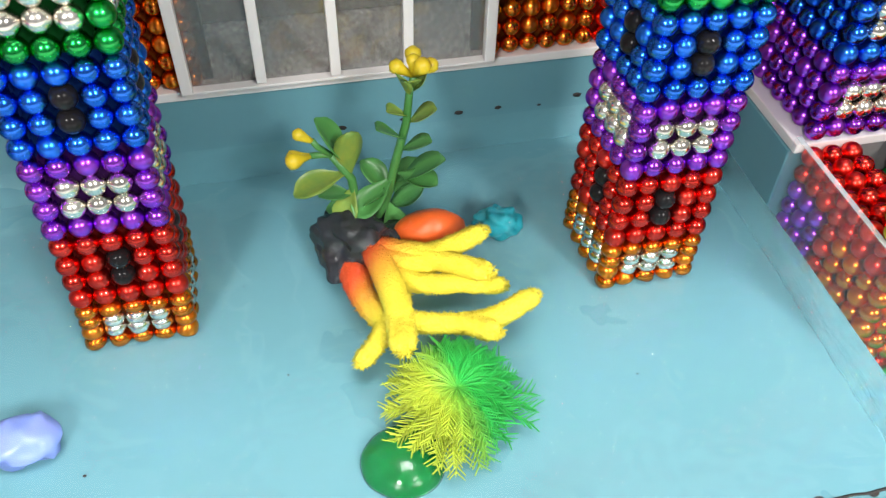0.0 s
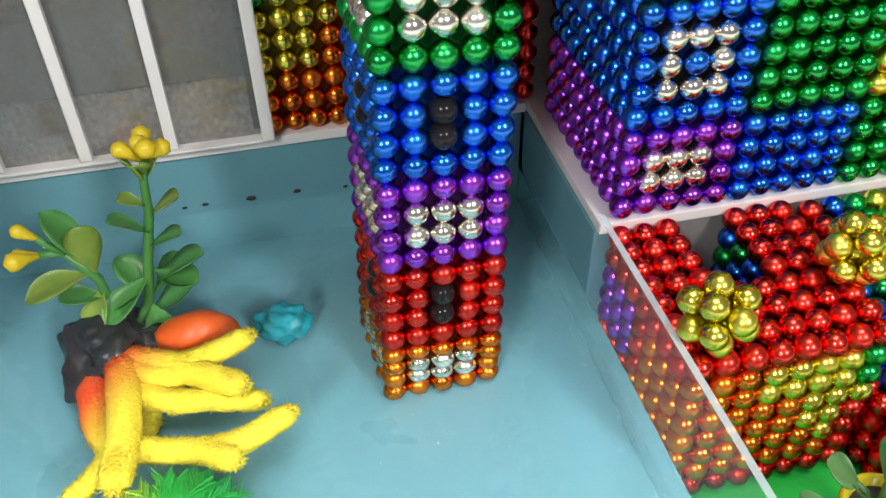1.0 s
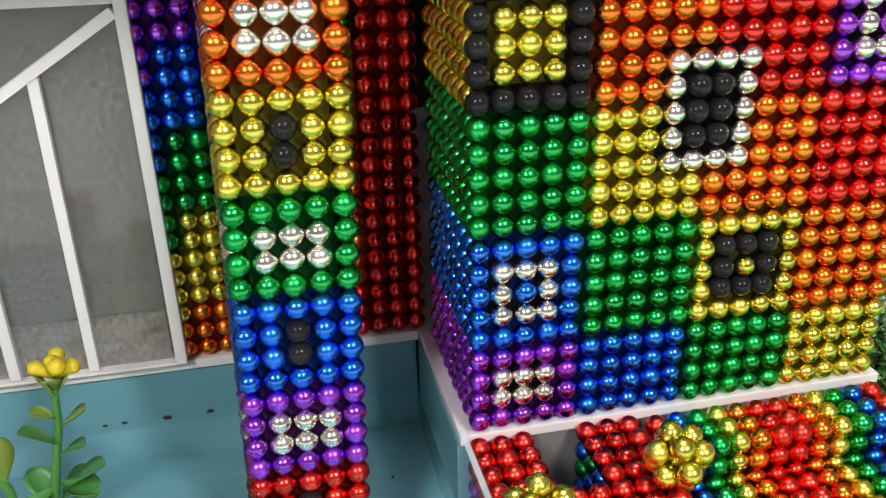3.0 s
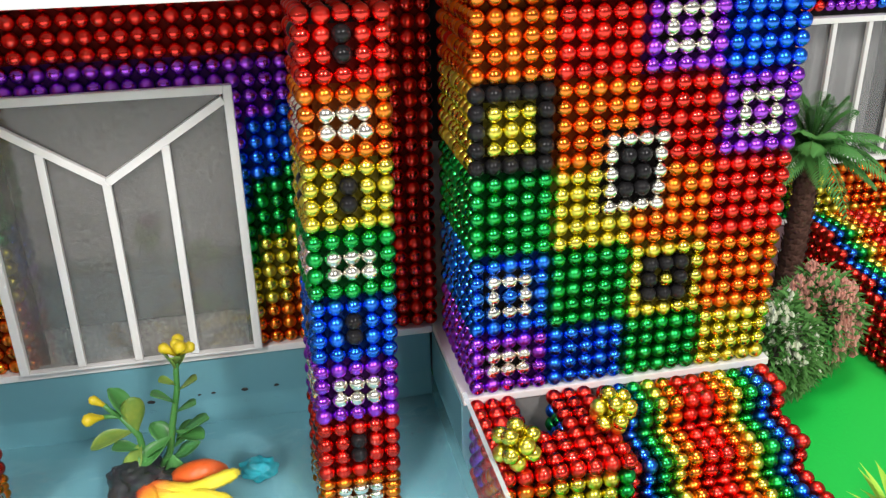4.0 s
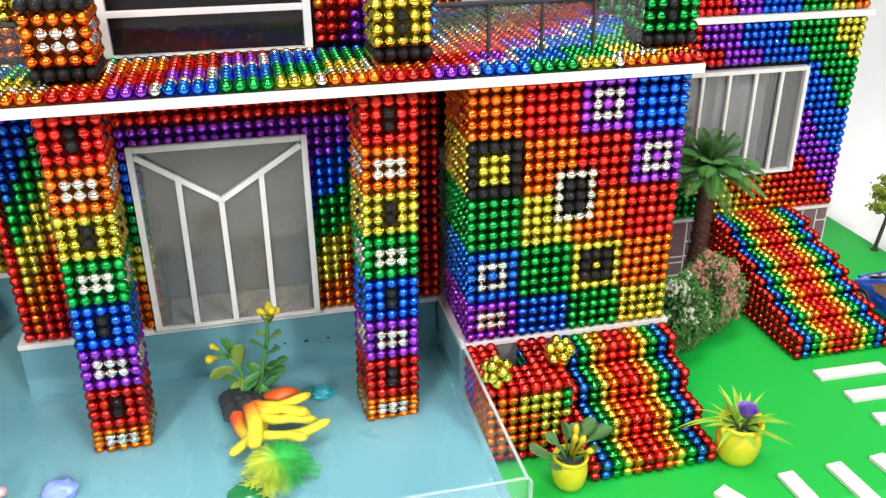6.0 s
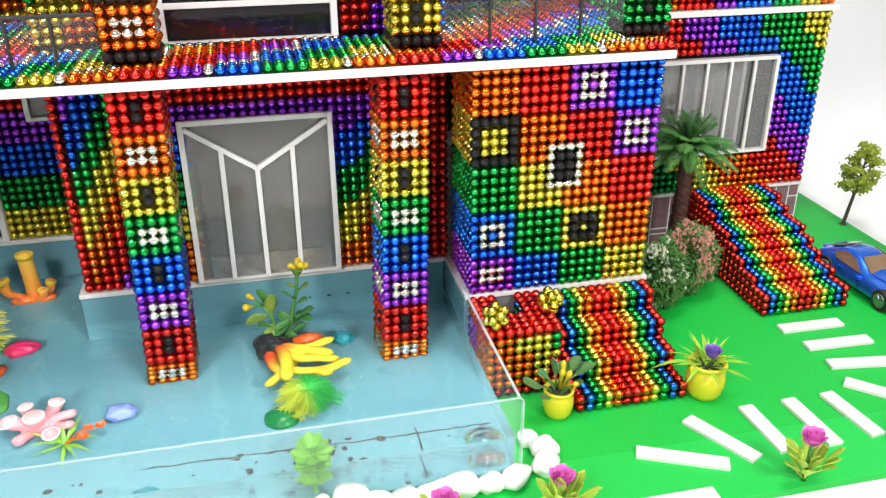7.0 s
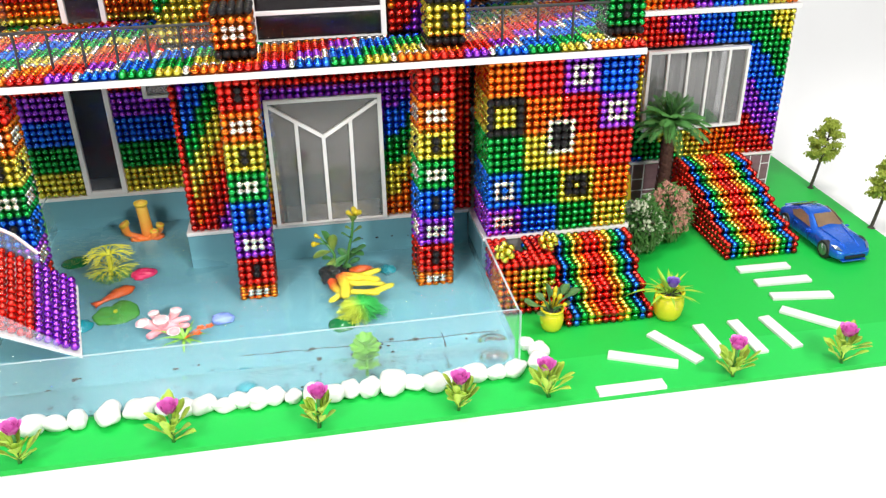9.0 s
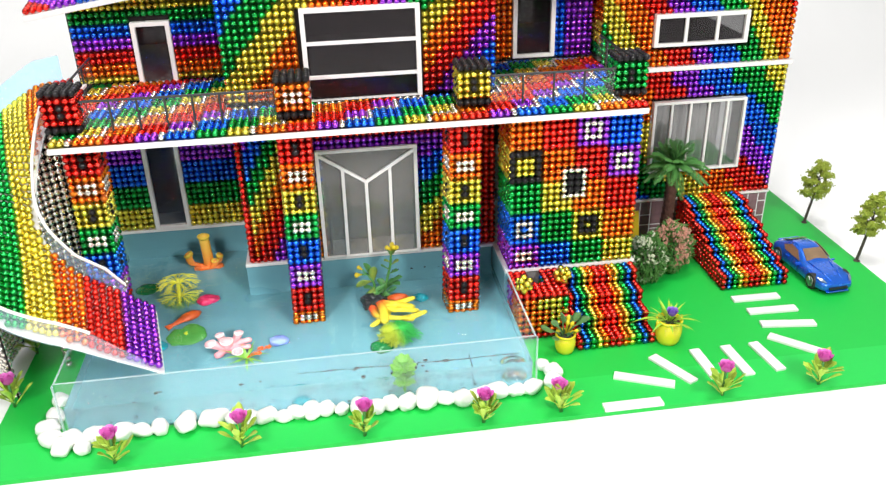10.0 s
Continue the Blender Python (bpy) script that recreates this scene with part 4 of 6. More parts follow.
M_CARGLASS = surface("car_window", (0.30, 0.19, 0.10), 0.08, vary=0.5, scale=70, second=(0.08, 0.06, 0.05), coat=0.6)
M_GRILLE = surface("car_grille", (0.01, 0.012, 0.02), 0.4)
M_LAMP = surface("car_headlamp", (0.16, 0.22, 0.32), 0.15, vary=0.5, scale=500, coat=1.0)
M_DECAL = surface("pale_decal", (0.62, 0.62, 0.66), 0.4)
M_SEAM = surface("dark_seam", (0.004, 0.02, 0.12), 0.5)
M_BRICK = surface("mauve_brick_paper", (0.27, 0.155, 0.175), 0.6, vary=0.5, scale=260, spec=0.3)
M_MORTAR = surface("white_mortar_paper", (0.80, 0.78, 0.79), 0.6, vary=0.1)
M_YELLOW = surface("yellow_card", (0.75, 0.52, 0.02), 0.5)

# ---- brick plinth of the wing ----
def plinth():
    ob = tagged(slab("wall_plinth", 0.103, 0.2698, 0.1072, 0.112, 0.0003, 0.038, M_MORTAR, bevel=0), "plinth papered with mauve bricks and white joints", "plinth", kind="structure")
    rnd = random.Random(5)
    x = 0.1035
    meshes = {}
    while x < 0.2680:
        w = min(rnd.choice((0.008, 0.010, 0.013)), 0.2692 - x)
        cuts = [0.001, *sorted(rnd.sample((0.010, 0.014, 0.019, 0.024, 0.029), 2)), 0.0375]
        for a, b in zip(cuts, cuts[1:]):
            key = (round(w, 4), round(b - a, 4))
            if key not in meshes:
                bm = bmesh.new()
                box(bm, 0.0006, w - 0.0006, 0, 0.0006, 0.0006, b - a - 0.0006, 0.0001)
                me = bpy.data.meshes.new("brick")
                bm.to_mesh(me)
                bm.free()
                me.materials.append(M_BRICK)
                meshes[key] = me
            o = new("brick", meshes[key])
            o.parent = ob
            o.location = (x, 0.1068, a)
        x += w


plinth()
card = thing("yellow_card", 0.141, 0.1, 0.0, "small yellow card leaning on the brick plinth", "card")
bm = bmesh.new()
box(bm, -0.006, 0.006, 0, 0.0008, 0.0, 0.03, 0.0002, pose(0, 0, 0, -8, 0, 12))
part("sheet", bm, M_YELLOW, card)

# ---- stepping slabs ----
def path_slabs():
    places = ((58, -131, 0, 41), (75, -106, -25, 42), (99.5, -97, -63, 39), (124.5, -95, -88, 36), (149, -95, -87, 37), (172, -94, -84, 36), (200, -83, -45, 39), (209, -56, -8, 42), (207, -35, -2, 40), (203, -15, -1.5, 39))
    for x, y, a, n in places:
        ob = thing("path_slab", x * MM, y * MM, 0.0, "flat white plastic strip laid on the lawn as a stepping slab", "path slab", "garden path", a)
        bm = bmesh.new()
        box(bm, -n / 2 * MM, n / 2 * MM, -0.0040, 0.0040, 0.0001, 0.0024, 0.0005)
        part("strip", bm, M_WHITE, ob)


path_slabs()

# ---- rose sprigs along the lawn ----
def rosebud(ob, top, size, material, label):
    """Layered cupped petals round a tight heart."""
    bud = new("rosebud")
    bud.parent = ob
    bud["label"] = label
    for ring, (n, r, h, w) in enumerate(((3, 0.0010, 0.0074, 0.0040), (3, 0.0019, 0.0077, 0.0052), (4, 0.0029, 0.0074, 0.0060), (5, 0.0040, 0.0064, 0.0068))):
        for k in range(n):
            a = 2 * math.pi * k / n + ring * 0.6
            out = Vector((math.cos(a), math.sin(a), 0))
            side = Vector((-math.sin(a), math.cos(a), 0))
            bm = bmesh.new()
            rows = []
            for i in range(7):
                s = i / 6
                rad = r * (0.35 + 1.0 * math.sin(min(1.0, s * 0.75) * math.pi / 2)) + (0.0009 * max(0, s - 0.75) * 4) * (ring / 3)
                hw = w * (0.35 + 0.65 * math.sin(math.pi * min(0.8, 0.18 + s * 0.62))) / 2
                row = []
                for u in (-1, -0.55, 0, 0.55, 1):
                    drop = 0.0011 * u * u * s
                    row.append(bm.verts.new(top + (out * (rad - hw * 0.38 * u * u) + side * hw * u + Vector((0, 0, h * s - drop))) * size))
                rows.append(row)
            for p, q in zip(rows, rows[1:]):
                for c in range(4):
                    bm.faces.new((p[c], p[c + 1], q[c + 1], q[c]))
            part("petal", bm, material, bud, smooth=True)


def rose_sprig(x, y, seed, tall=0.026, face=0.0):
    rnd = random.Random(seed)
    ob = thing("rose_sprig", x * MM, y * MM, 0.0, "magenta plastic rosebud among yellow-green leaves on the lawn", "flower", "rose sprigs", rnd.uniform(-40, 40) + face)
    bm = bmesh.new()
    lean = Vector((rnd.uniform(-0.12, 0.12), rnd.uniform(-0.1, 0.1), 1)).normalized()
    tube(bm, [(0, 0, 0), lean * tall * 0.5, lean * tall * 0.78], [0.0012, 0.0009, 0.0011], 6)
    part("stem", bm, M_LEAF, ob, smooth=True)
    for k in range(21):
        a, el = k * 2.4 + rnd.uniform(-0.3, 0.3), rnd.uniform(0.65, 1.25)
        way = Vector((math.cos(a) * math.cos(el), math.sin(a) * math.cos(el), math.sin(el)))
        base = lean * tall * rnd.uniform(0.03, 0.4)
        length = rnd.uniform(0.010, 0.018)
        bm = bmesh.new()
        tube(bm, [base, base + way * length * 0.5], [0.0005, 0.0004], 5)
        paddle(bm, base + way * length * 0.4, way, length * 0.75, rnd.uniform(0.0040, 0.0056), rnd.uniform(-0.2, 0.15), rnd.uniform(0.2, 0.5), 6)
        part("leaf", bm, M_LIME if k % 4 else M_LEAF_LIME, ob, smooth=True)
    top = lean * tall * 0.74
    rosebud(ob, top, 0.96, M_MAGENTA, "magenta layered petals")


for n, (x, y) in enumerate(((-278, -130), (-200, -128), (-122, -131), (-44, -131), (9, -129), (121, -131), (191, -131), (-358, -58), (-361, 8))):
    rose_sprig(x, y, 11 + n, 0.026 + 0.001 * (n % 3))


# ---- white pebbles round the pool ----
def pebbles():
    rnd = random.Random(21)
    spots = [(-277, -105, 8), (-266, -104, 7), (-254, -103, 7), (-237, -103, 10), (-220, -101, 9.5), (-207, -102, 6.5), (-196, -104, 7), (-185, -103, 8), (-174, -105, 6), (-165, -103, 7), (-155, -104, 7.5), (-146, -103, 7), (-135, -104, 6),
             (-124, -104, 7), (-113, -106, 6.5), (-102, -105, 7), (-91, -106, 7.5), (-78, -106, 9), (-65, -106, 7), (-54, -108, 8), (-42, -107, 8.5), (-29, -104, 8), (-17, -105, 6.5), (-5, -104, 7.5), (11, -98, 8), (14, -87, 7), (9, -78, 6),
             (-289, -106, 7.5), (-301, -105, 7), (-312, -106, 8), (-327, -104, 7.5), (-331, -92, 8), (-330, -79, 8), (-318, -113, 8), (-305, -115, 7), (-331, -62, 7)]
    spots = [(x + (5 if x < -300 else 0), y - 0.6, r * 1.14) for x, y, r in spots]
    for x, y, r in spots:
        ob = thing("pebble", x * MM, y * MM, 0.0, "smooth white pebble beside the pool", "pebble", "pool pebbles", rnd.uniform(0, 360))
        k = rnd.uniform(0.75, 0.95)
        h = min(k, 0.85) * r * 0.72
        bm = bmesh.new()
        blob(bm, (0, 0, h * MM * 0.95), (r * MM * rnd.uniform(0.82, 0.98), r * MM * k * 0.85, h * MM), 0.32, 1.2, 3, x, -h * MM * 0.95)
        part("stone", bm, M_STONE, ob, smooth=True)


pebbles()

# ---- potted plants ----
def pot(ob, r, h, handles):
    bm = bmesh.new()
    lathe(bm, [(r * 0.70, 0.0002), (r * 0.78, h * 0.03), (r * 0.90, h * 0.18), (r * 0.99, h * 0.42), (r, h * 0.58), (r * 0.94, h * 0.78), (r * 0.88, h * 0.86), (r * 0.90, h * 0.89), (r * 0.98, h * 0.92), (r, h * 0.96), (r * 0.96, h), (r * 0.84, h), (r * 0.78, h * 0.88)])
    part("pot", bm, M_POT, ob, "glossy yellow glazed pot", smooth=True)
    bm = bmesh.new()
    lathe(bm, [(r * 0.74, h * 0.80), (r * 0.755, h * 0.885), (0.0004, h * 0.91)])
    part("soil", bm, M_SOIL, ob)
    for a in handles:
        c, s = math.cos(a), math.sin(a)
        bm = bmesh.new()
        tube(bm, [(c * r * 0.86, s * r * 0.86, h * 0.92), (c * r * 1.06, s * r * 1.06, h * 0.96), (c * r * 1.05, s * r * 1.05, h * 0.82), (c * r * 0.93, s * r * 0.93, h * 0.76)], [0.0013, 0.0014, 0.0013, 0.0011], 8)
        part("handle", bm, M_POT, ob, smooth=True)


def leafy_pot(x, y):
    rnd = random.Random(4)
    ob = thing("potted_plant", x, y, 0.0, "small yellow pot of dark green leaves and yellow buds", "potted plant", turn=0)
    pot(ob, 0.0078, 0.0155, ())
    # leaf: foot, tip, width
    leaves = (((-3, 0, 17), (-20, -3, 25), 9.0), ((-2, -1, 17), (-10.5, -4, 29), 7.0), ((-1, 1, 18), (-4.5, 0, 35), 6.0), ((1, 0, 18), (16.5, -1, 31), 7.0), ((1, 1, 18), (11, 4, 32), 6.5), ((2, -1, 16), (11, -4, 22), 5.4),
              ((-2, -2, 15), (-11.5, -6, 16), 5.0), ((0, -2, 15), (2.5, -8, 22), 5.6), ((0, 2, 17), (5, 7, 28), 6.0), ((-1, 2, 17), (-9, 7, 25), 6.0))
    for foot, tip, width in leaves:
        foot, tip = Vector(foot) * MM * 0.92, Vector(tip) * MM * 0.92
        way = tip - foot
        bm = bmesh.new()
        tube(bm, [foot - Vector((0, 0, 0.003)), foot + way * 0.25, foot + way * 0.5], [0.0007, 0.0006, 0.0004], 6)
        paddle(bm, foot + way * 0.36, way, way.length * 0.70, width * 1.2 * MM, rnd.uniform(-0.1, 0.2), rnd.uniform(0.12, 0.35), 9)
        part("leaf", bm, M_LEAF_DARK, ob, smooth=True)
    for foot, tip in (((0, -1, 16), (0.5, -3, 30)), ((1, -1, 16), (5, -3, 28)), ((2, -1, 17), (9, -5, 20)), ((0, 0, 16), (2, 0, 33))):
        foot, way = Vector(foot) * MM, (Vector(tip) - Vector(foot)) * MM * 0.9
        bm = bmesh.new()
        tube(bm, [foot, foot + way * 0.6, foot + way * 0.75, foot + way * 0.9, foot + way], [0.0006, 0.0007, 0.0016, 0.0013, 0.0003], 9)
        part("bud", bm, M_BUD, ob, "yellow plastic bud", smooth=True)


def grassy_pot(x, y):
    rnd = random.Random(8)
    ob = thing("potted_grass", x, y, 0.0, "yellow glazed pot with long green blades and a violet flower", "potted plant", turn=0)
    pot(ob, 0.0100, 0.0200, (0.25, 3.4))
    for k in range(34):
        a, el = k * 2.4 + rnd.uniform(-0.3, 0.3), rnd.uniform(0.35, 1.35)
        length = rnd.uniform(0.013, 0.024) * (1.1 if el < 0.7 else 0.8)
        way = Vector((math.cos(a) * math.cos(el), math.sin(a) * math.cos(el), math.sin(el)))
        bm = bmesh.new()
        blade(bm, Vector((way.x * 0.004, way.y * 0.004, 0.0178)), way, length, rnd.uniform(0.0015, 0.0024), rnd.uniform(0.2, 0.65), (0, 0, 1), 9, 0.3)
        part("blade", bm, M_GRASS, ob, smooth=True)
    bm = bmesh.new()
    tube(bm, [(0, 0, 0.017), (0, -0.002, 0.0225), (0, -0.003, 0.0252)], [0.0006, 0.0006, 0.0013], 7)
    part("stem", bm, M_GRASS, ob, smooth=True)
    rosebud(ob, Vector((0, -0.003, 0.0242)), 0.80, M_VIOLET, "violet layered petals")


leafy_pot(0.031, -0.0595)
grassy_pot(0.110, -0.0605)


# ---- bushes, palm, trees ----
def bush(name, x, y, rx, ry, h, tips, label, seed):
    rnd = random.Random(seed)
    ob = thing(name, x, y, 0.0, label, "bush", turn=0)
    for k in range(9):
        bm = bmesh.new()
        a = rnd.uniform(0, 6.28)
        tube(bm, [(0, 0, 0), (math.cos(a) * rx * 0.3, math.sin(a) * ry * 0.3, h * 0.4), (math.cos(a) * rx * 0.7, math.sin(a) * ry * 0.7, h * rnd.uniform(0.5, 0.85))], [0.0011, 0.0008, 0.0004], 5)
        part("twig", bm, M_TRUNK, ob)
    leaf, tip = bmesh.new(), bmesh.new()
    for k in range(2600):
        d = Vector((rnd.gauss(0, 1), rnd.gauss(0, 1), rnd.gauss(0, 1))).normalized()
        lump = 0.82 + 0.25 * noise.noise(d * 2.6 + Vector((seed, 0, 0)))
        r = lump * rnd.uniform(0.72, 1.0) ** 0.5
        p = Vector((d.x * rx * r, d.y * ry * r, h * 0.5 + d.z * h * 0.5 * r))
        if p.z < 0.001:
            continue
        way = (d + Vector((rnd.uniform(-0.9, 0.9), rnd.uniform(-0.9, 0.9), rnd.uniform(-0.3, 0.9)))).normalized()
        patch = noise.noise(p * 90 + Vector((seed * 3.0, 1, 2)))
        target = tip if r > 0.72 * lump and rnd.random() < (0.20 if tips is M_BUSH_W else 0.30) + 0.7 * patch else leaf
        if target is tip:
            q = p + way * 0.001
            for _ in range(3):
                e = q + Vector((rnd.uniform(-1, 1), rnd.uniform(-1, 1), rnd.uniform(-1, 1))) * 0.0009
                s = rnd.uniform(0.0008, 0.0014)
                vs = [tip.verts.new(e + Vector(v) * s) for v in ((1, 0, -0.6), (-0.5, 0.87, -0.6), (-0.5, -0.87, -0.6), (0, 0, 0.9))]
                for f in ((0, 1, 3), (1, 2, 3), (2, 0, 3), (0, 2, 1)):
                    tip.faces.new([vs[i] for i in f])
        else:
            blade(leaf, p, way, rnd.uniform(0.0030, 0.0055), rnd.uniform(0.0014, 0.0022), 0.3, (0, 0, 1), 2, 0.3)
    part("foliage", leaf, M_BUSH, ob)
    part("blossom", tip, tips, ob, "tiny pale tips all over")


bush("white_bush", 0.1235, 0.027, 0.0185, 0.017, 0.046, M_BUSH_W, "round toy bush with white tips beside the ball wall", 1)
bush("pink_bush", 0.1515, 0.043, 0.0215, 0.019, 0.047, M_BUSH_P, "round toy bush with salmon pink tips beside the stairs", 2)


def palm(x, y):
    rnd = random.Random(3)
    ob = thing("palm_tree", x, y, 0.0, "plastic palm with a scaly brown trunk and feathered fronds", "palm tree", turn=0)
    bm = bmesh.new()
    pts, rad = [], []
    for k in range(27):
        s = k / 26
        pts.append((0.003 * math.sin(s * 2.0), 0, 0.0002 + 0.086 * s))
        rad.append((0.0054 - 0.0012 * s) * (1.04 if k % 2 else 0.94))
    tube(bm, pts, rad, 12)
    for k in range(230):
        s = k / 230
        a = k * 2.399
        r = 0.0046 - 0.0012 * s
        b = Vector((0.003 * math.sin(s * 2) + math.cos(a) * r, math.sin(a) * r, 0.001 + 0.083 * s))
        blade(bm, b, (math.cos(a) * 0.75, math.sin(a) * 0.75, 0.8), 0.0046, 0.0038, -0.3, (0, 0, 1), 2, 0.3)
    part("trunk", bm, M_PALM_TRUNK, ob)
    top = Vector((0.003, 0, 0.085))
    for k in range(40):
        a = k * 2.399 + rnd.uniform(-0.2, 0.2)
        el = 1.40 - 1.35 * (k / 39) + rnd.uniform(-0.12, 0.12)
        length = rnd.uniform(0.029, 0.039)
        out = Vector((math.cos(a), math.sin(a), 0))
        bm = bmesh.new()
        spine = []
        for i in range(13):
            s = i / 12
            spine.append(top + out * length * s * math.cos(el) * (1 - 0.1 * s) + Vector((0, 0, length * (s * math.sin(el) - 0.50 * s * s * (1.15 - 0.35 * el)))))
        tube(bm, spine, [0.0006 * (1.1 - i / 13) for i in range(13)], 4)
        for i in range(1, 13):
            d = (spine[i] - spine[i - 1]).normalized()
            side = d.cross(Vector((0, 0, 1))).normalized()
            for sg in (1, -1):
                for half in (0.0, 0.5):
                    b = spine[i - 1].lerp(spine[i], half)
                    ln = 0.0076 * math.sin(math.pi * (0.16 + 0.76 * (i - 1 + half) / 12))
                    blade(bm, b, side * sg + d * 0.75 - Vector((0, 0, 0.25)), ln, 0.0011, 0.25, (0, 0, 1), 2, 0.2)
        part("frond", bm, M_PALM, ob)


palm(0.1578, 0.0745)


def tree(x, y, lean, seed):
    rnd = random.Random(seed)
    ob = thing("model_tree", x, y, 0.0, "small model tree with foam foliage on a thin brown trunk", "tree", "model trees")
    bm = bmesh.new()
    top = Vector((lean, 0, 0.056))
    tube(bm, [(0, 0, -0.0001), (0, 0, 0.0012), Vector((lean, 0, 0.05)) * 0.4, Vector((lean, 0, 0.05)) * 0.75, top], [0.0032, 0.0014, 0.0012, 0.0009, 0.0004], 7)
    part("trunk", bm, M_TRUNK, ob)
    tips = []
    for k in range(22):
        s = 0.40 + 0.60 * k / 21
        a = k * 2.4 + rnd.uniform(-0.3, 0.3)
        r = 0.0094 * (0.55 + 0.6 * math.sin(math.pi * min(1, (s - 0.30) / 0.72))) * (1.0 - 0.45 * max(0, s - 0.75) / 0.25)
        b = top * s
        e = b + Vector((math.cos(a) * r, math.sin(a) * r, 0.002 + 0.004 * rnd.random()))
        bm = bmesh.new()
        tube(bm, [b, b.lerp(e, 0.5) + Vector((0, 0, 0.001)), e], [0.0005, 0.0004, 0.0003], 4)
        part("limb", bm, M_TRUNK, ob)
        tips += [e, b.lerp(e, 0.62)]
    tips.append(top)
    bm = bmesh.new()
    for e in tips:
        for _ in range(58):
            d = Vector((rnd.gauss(0, 0.0017), rnd.gauss(0, 0.0017), rnd.gauss(0.0006, 0.0011)))
            s = rnd.uniform(0.0008, 0.0016)
            q = e + d
            rot = Euler((rnd.random() * 6, rnd.random() * 6, 0)).to_matrix()
            vs = [bm.verts.new(q + rot @ (Vector(v) * s)) for v in ((1, 0, -0.4), (-0.5, 0.87, -0.4), (-0.5, -0.87, -0.4), (0, 0, 0.7))]
            for f in ((0, 1, 3), (1, 2, 3), (2, 0, 3), (0, 2, 1)):
                bm.faces.new([vs[i] for i in f])
    part("crown", bm, M_TREE, ob)


tree(0.3155, 0.1105, 0.008, 5)
tree(0.3195, 0.030, 0.008, 6)

